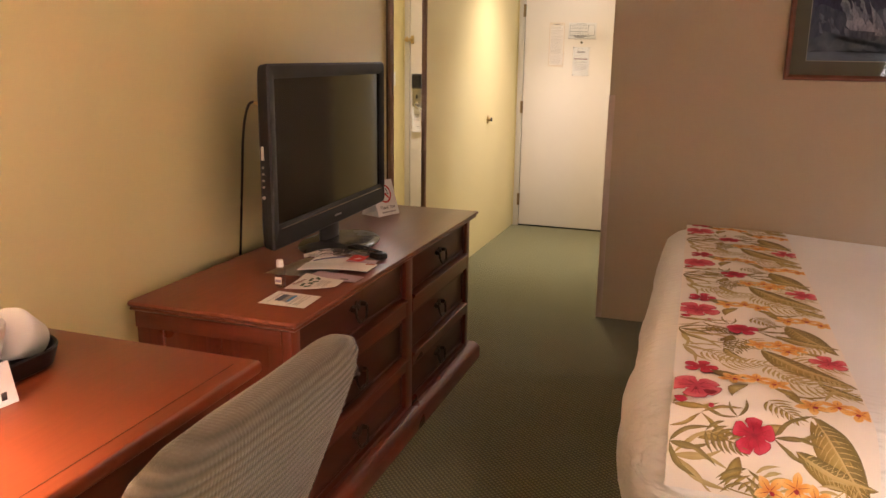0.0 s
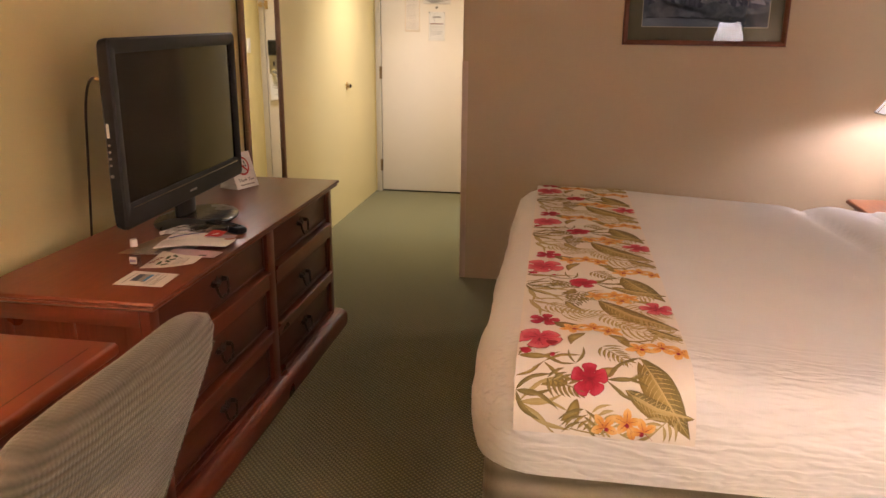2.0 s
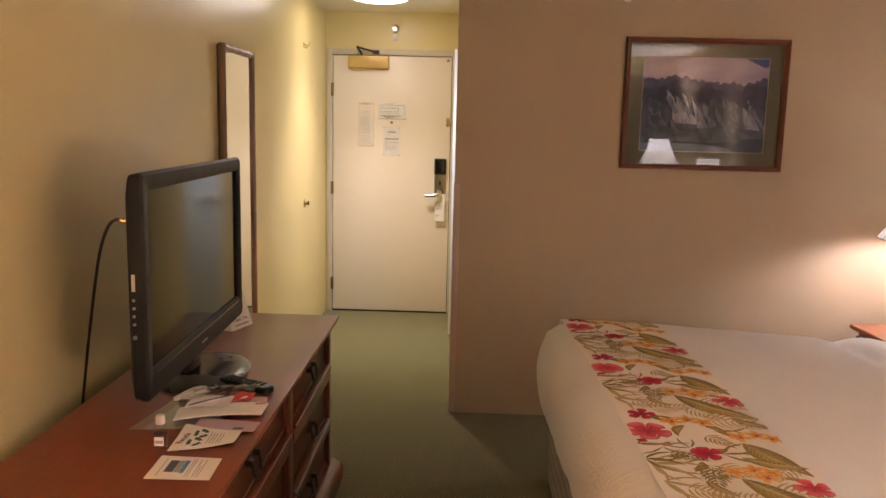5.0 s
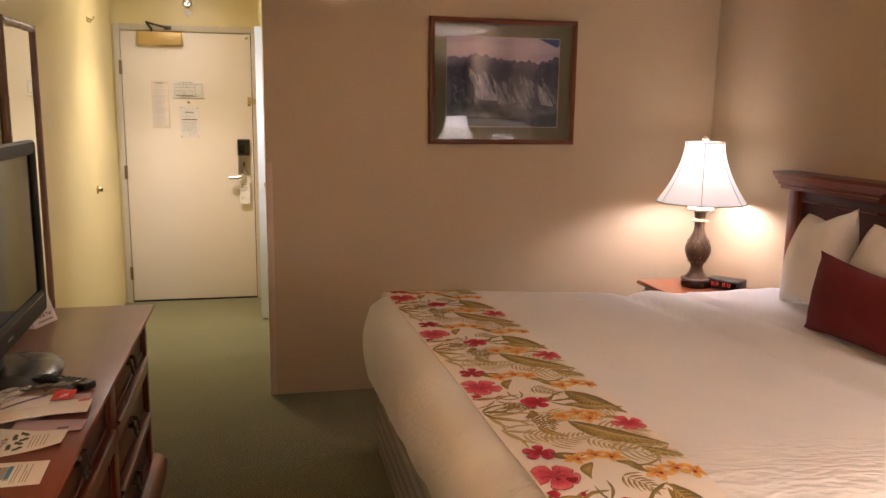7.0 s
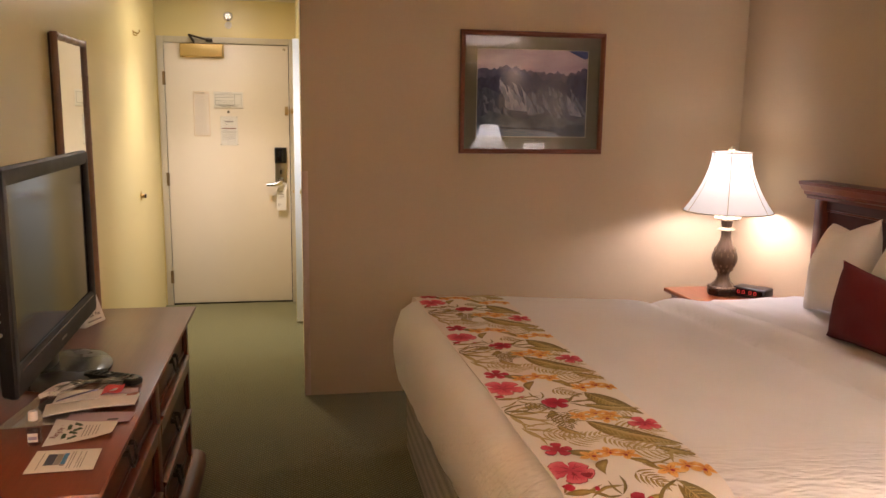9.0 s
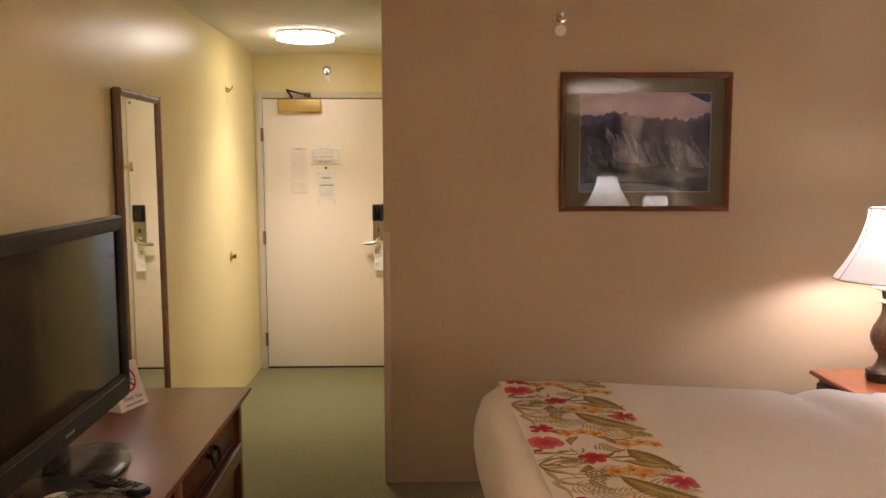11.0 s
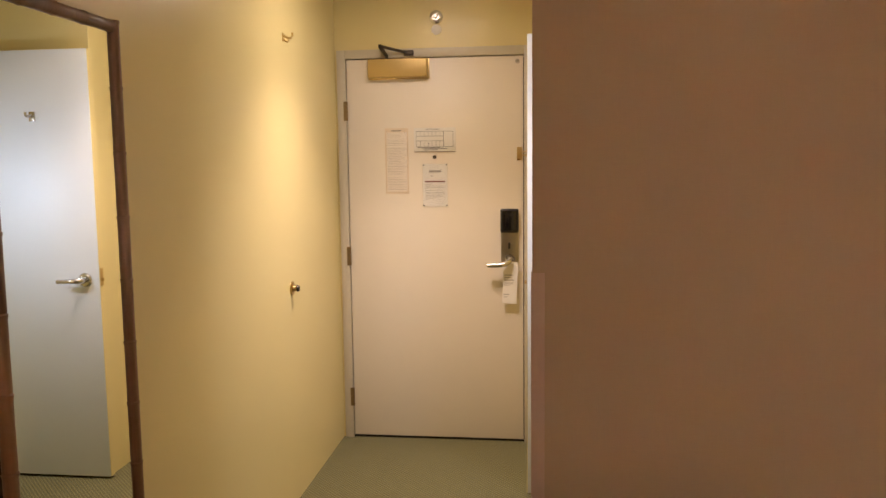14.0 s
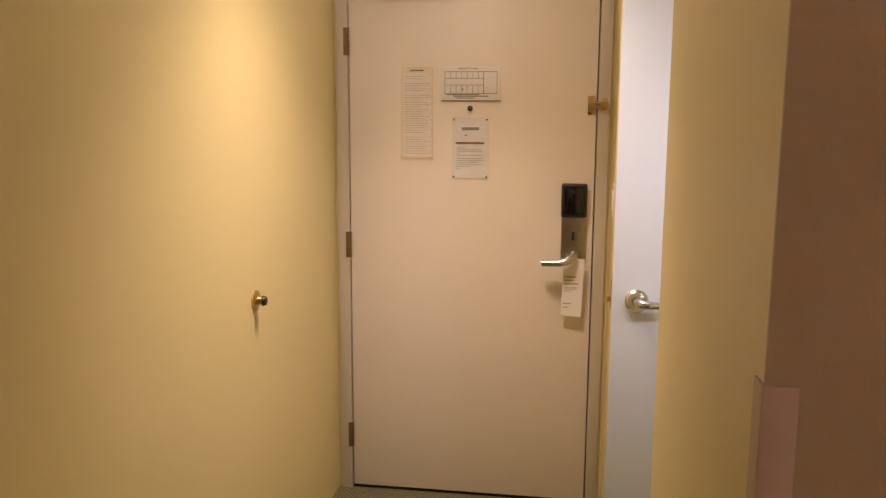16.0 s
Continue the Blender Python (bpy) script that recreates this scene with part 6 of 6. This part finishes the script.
    part("page_block", sheet([(0.365, -4.335), (0.582, -4.275), (0.580, -4.185), (0.350, -4.245)], DT + 0.0105, lambda u, v: 0.007 * math.sin(u * 3.1), 12, 0.0035), M_PAPER, q)
    part("cover_band", sheet([(0.455, -4.235), (0.575, -4.205), (0.578, -4.19), (0.458, -4.218)], DT + 0.0168, n=4, thick=0.0004), plain("orange cover print", (0.50, 0.16, 0.10), 0.6), q)
    part("cover_band", sheet([(0.470, -4.216), (0.575, -4.188), (0.570, -4.15), (0.470, -4.16)], DT + 0.0172, n=4, thick=0.0006), M_LILAC, q)
    for k in range(6):
        part("text_line", sheet(inner([(0.365, -4.335), (0.582, -4.275), (0.580, -4.185), (0.350, -4.245)], 0.38 + k * 0.05, 0.06, 0.395 + k * 0.05, 0.20), DT + 0.0178, n=2, thick=0.0003), M_INKL, q)
    # wrapped cutlery pack with a red tag
    w = thing("wrapped_pack", (0.45, -4.17, DT), "crumpled clear wrapper with white papers and red tag", "packet")
    part("white_paper", sheet([(0.370, -4.265), (0.482, -4.235), (0.490, -4.165), (0.375, -4.185)], DT + 0.0215, lambda u, v: 0.010 * math.sin(v * 2.5) * (0.6 + 0.4 * math.sin(u * 5)), 10, 0.001), M_PAPER, w)
    part("blue_stroke", tube(arc((0.378, -4.255, DT + 0.0245), (0.42, -4.24, DT + 0.036), (0.472, -4.195, DT + 0.0335), 8), 0.0022, 6), plain("grey blue stroke", (0.16, 0.15, 0.24), 0.6), w)
    part("red_tag", sheet([(0.484, -4.222), (0.534, -4.196), (0.536, -4.150), (0.486, -4.170)], DT + 0.0255, lambda u, v: 0.006 * v + 0.003 * math.sin(u * 6), 6, 0.001), M_RED, w, "red tag")
    part("tag_text", sheet([(0.500, -4.206), (0.520, -4.197), (0.521, -4.180), (0.501, -4.187)], DT + 0.0295, n=2, thick=0.0003), M_PAPER, w)
    part("wrapper", sheet([(0.345, -4.235), (0.525, -4.160), (0.545, -4.085), (0.372, -4.110)], DT + 0.0235, lambda u, v: 0.017 * abs(noise.noise(Vector((u * 5, v * 4, 2)))) + 0.014 * math.sin(v * 3.1) , 26, 0.0004), glass("crinkled wrapper", (0.95, 0.95, 0.95), 0.12, 0.12), w, "clear crinkled wrapper").visible_shadow = False
    part("black_fork", tube([(0.37, -4.145, DT + 0.028), (0.44, -4.125, DT + 0.034), (0.52, -4.112, DT + 0.029)], [0.005, 0.004, 0.008], 8), M_BLACK, w)
    part("white_cloth", sheet([(0.325, -4.215), (0.375, -4.205), (0.40, -4.12), (0.345, -4.14)], DT + 0.020, lambda u, v: 0.006 * math.sin(u * 3.1), 6, 0.012), M_PAPER, w)
    # remote control
    m = pose(0.475, -4.035, DT + 0.0005, 0, 0, -27)
    rm = thing("remote_control", (0.475, -4.035, DT), "black television remote control on the dresser", "remote control")
    bm = loft([[(x, y, z) for x, y in rounded(-0.095 + o, -0.024 + o, 0.095 - o, 0.024 - o, 0.016, 6)] for z, o in ((0.0, 0.006), (0.005, 0.0), (0.018, 0.0), (0.023, 0.004))])
    bmesh.ops.transform(bm, matrix=m, verts=bm.verts)
    body = part("body", bm, M_BLACK, rm)
    for i in range(8):
        for j in range(3):
            bm = box(-0.07 + i * 0.018, -0.016 + j * 0.0125, 0.0232, -0.060 + i * 0.018, -0.008 + j * 0.0125, 0.0258, 0.001, 1)
            bmesh.ops.transform(bm, matrix=m, verts=bm.verts)
            part("key", bm, M_STEEL if j == 1 and i == 3 else M_BEZEL, body)
    # no smoking tent card: face leaning back, turned towards the bed
    sg = thing("no_smoking_sign", (0.235, -3.33, DT), "white folded no smoking table sign on the dresser", "sign")
    a, b2 = Vector((0.246, -3.400, DT + 0.0004)), Vector((0.290, -3.272, DT + 0.0004))
    along = (b2 - a).normalized()
    back = Vector((-along.y, along.x, 0))
    top = back * 0.052 + Vector((0, 0, 0.150))
    foot = back * 0.104
    bm = bmesh.new()
    for p0, p1 in ((Vector((0, 0, 0)), top), (top, foot), (foot, Vector((0, 0, 0)))):
        vs = [bm.verts.new(v) for v in (a + p0, b2 + p0, b2 + p1, a + p1)]
        bm.faces.new(vs)
    bm.normal_update()
    bmesh.ops.solidify(bm, geom=bm.faces[:], thickness=0.0012)
    part("tent", bm, M_PAPER, sg, smooth=False)
    nrm = along.cross(top).normalized()
    if nrm.x < 0:
        nrm = -nrm
    upv = top.normalized()

    def face(u, v, lift=0.0022):
        return a + along * u + upv * v + nrm * lift
    bm = bmesh.new()
    ring0, ring1 = [], []
    for i in range(36):
        t = 2 * math.pi * i / 36
        ring0.append(bm.verts.new(face(0.067 + 0.034 * math.cos(t), 0.098 + 0.034 * math.sin(t))))
        ring1.append(bm.verts.new(face(0.067 + 0.042 * math.cos(t), 0.098 + 0.042 * math.sin(t))))
    for i in range(36):
        bm.faces.new((ring0[i], ring0[(i + 1) % 36], ring1[(i + 1) % 36], ring1[i]))
    vs = [bm.verts.new(face(*q)) for q in ((0.040, 0.119), (0.046, 0.125), (0.094, 0.077), (0.088, 0.071))]
    bm.faces.new(vs)
    part("ban_ring", bm, M_RED, sg, "red ban ring", smooth=False)
    bm = bmesh.new()
    for q in (((0.042, 0.092), (0.080, 0.092), (0.080, 0.100), (0.042, 0.100)), ((0.083, 0.092), (0.092, 0.092), (0.092, 0.100), (0.083, 0.100)), ((0.084, 0.104), (0.090, 0.104), (0.084, 0.122), (0.078, 0.118))):
        bm.faces.new([bm.verts.new(face(*p, 0.0018)) for p in q])
    part("cigarette", bm, M_INK, sg, smooth=False)
    rot = Matrix((along, upv, nrm)).transposed().to_4x4()
    letters("words", "Thank You", 0.021, Matrix.Translation(face(0.067, 0.036)) @ rot, M_INK, sg)
    bm = bmesh.new()
    bm.faces.new([bm.verts.new(face(*p)) for p in ((0.025, 0.012), (0.112, 0.012), (0.112, 0.018), (0.025, 0.018))])
    part("text_line", bm, M_INKL, sg, smooth=False)


def build_desk_things():
    z = 0.7412
    t = thing("serving_tray", (0.17, -5.50, z), "black oval serving tray on the desk", "tray")
    part("rim", loft([[(x, y, h) for x, y in rounded(0.05 - o, -5.79 - o, 0.285 + o, -5.205 + o, 0.09, 10)] for h, o in ((z, -0.012), (z + 0.006, -0.004), (z + 0.044, 0.004), (z + 0.048, 0.002), (z + 0.046, -0.002), (z + 0.010, -0.010))]), M_BLACK, t)
    b = thing("ice_bucket", (0.175, -5.40, z), "white ice bucket wrapped in a plastic bag on tray", "ice bucket")
    part("bucket_body", lathe(0.175, -5.40, [(0.062, z + 0.0105), (0.066, z + 0.014), (0.078, z + 0.115), (0.080, z + 0.12), (0.074, z + 0.118)], 36, 9, 0.0015), M_WHITEP, b)
    part("bag", lathe(0.175, -5.40, [(0.076, z + 0.060), (0.084, z + 0.095), (0.088, z + 0.118), (0.082, z + 0.128), (0.06, z + 0.131)], 60, 13, 0.0030, cap0=False, cap1=False), M_LINEN, b, "thin white bag over the rim")
    c = thing("wrapped_cup", (0.205, -5.275, z), "white wrapped plastic cup lying in the tray", "cup")
    m = Matrix.Translation((0.200, -5.275, z + 0.066)) @ Matrix.Rotation(radians(62), 4, "X") @ Matrix.Rotation(radians(15), 4, "Y")
    bm = lathe(0, 0, [(0.034, -0.06), (0.042, -0.055), (0.052, 0.0), (0.058, 0.030), (0.055, 0.045), (0.042, 0.058), (0.015, 0.064)], 30)
    bmesh.ops.transform(bm, matrix=m, verts=bm.verts)
    part("cup_body", bm, M_WHITEP, c)
    k = thing("tent_card", (0.345, -5.47, z), "small white printed card propped on the desk", "card")
    bm = loft([[(0.330, -5.56, z + 0.0005), (0.352, -5.425, z + 0.0005), (0.322, -5.415, z + 0.078), (0.300, -5.55, z + 0.078)],
               [(0.3285, -5.56, z + 0.0005), (0.3505, -5.425, z + 0.0005), (0.3205, -5.415, z + 0.078), (0.2985, -5.55, z + 0.078)]])
    part("card", bm, M_PAPER, k, smooth=False)
    part("mark", box(0.3485, -5.462, z + 0.014, 0.3500, -5.450, z + 0.030), M_INK, k, smooth=False)


build_dresser_things()
build_desk_things()
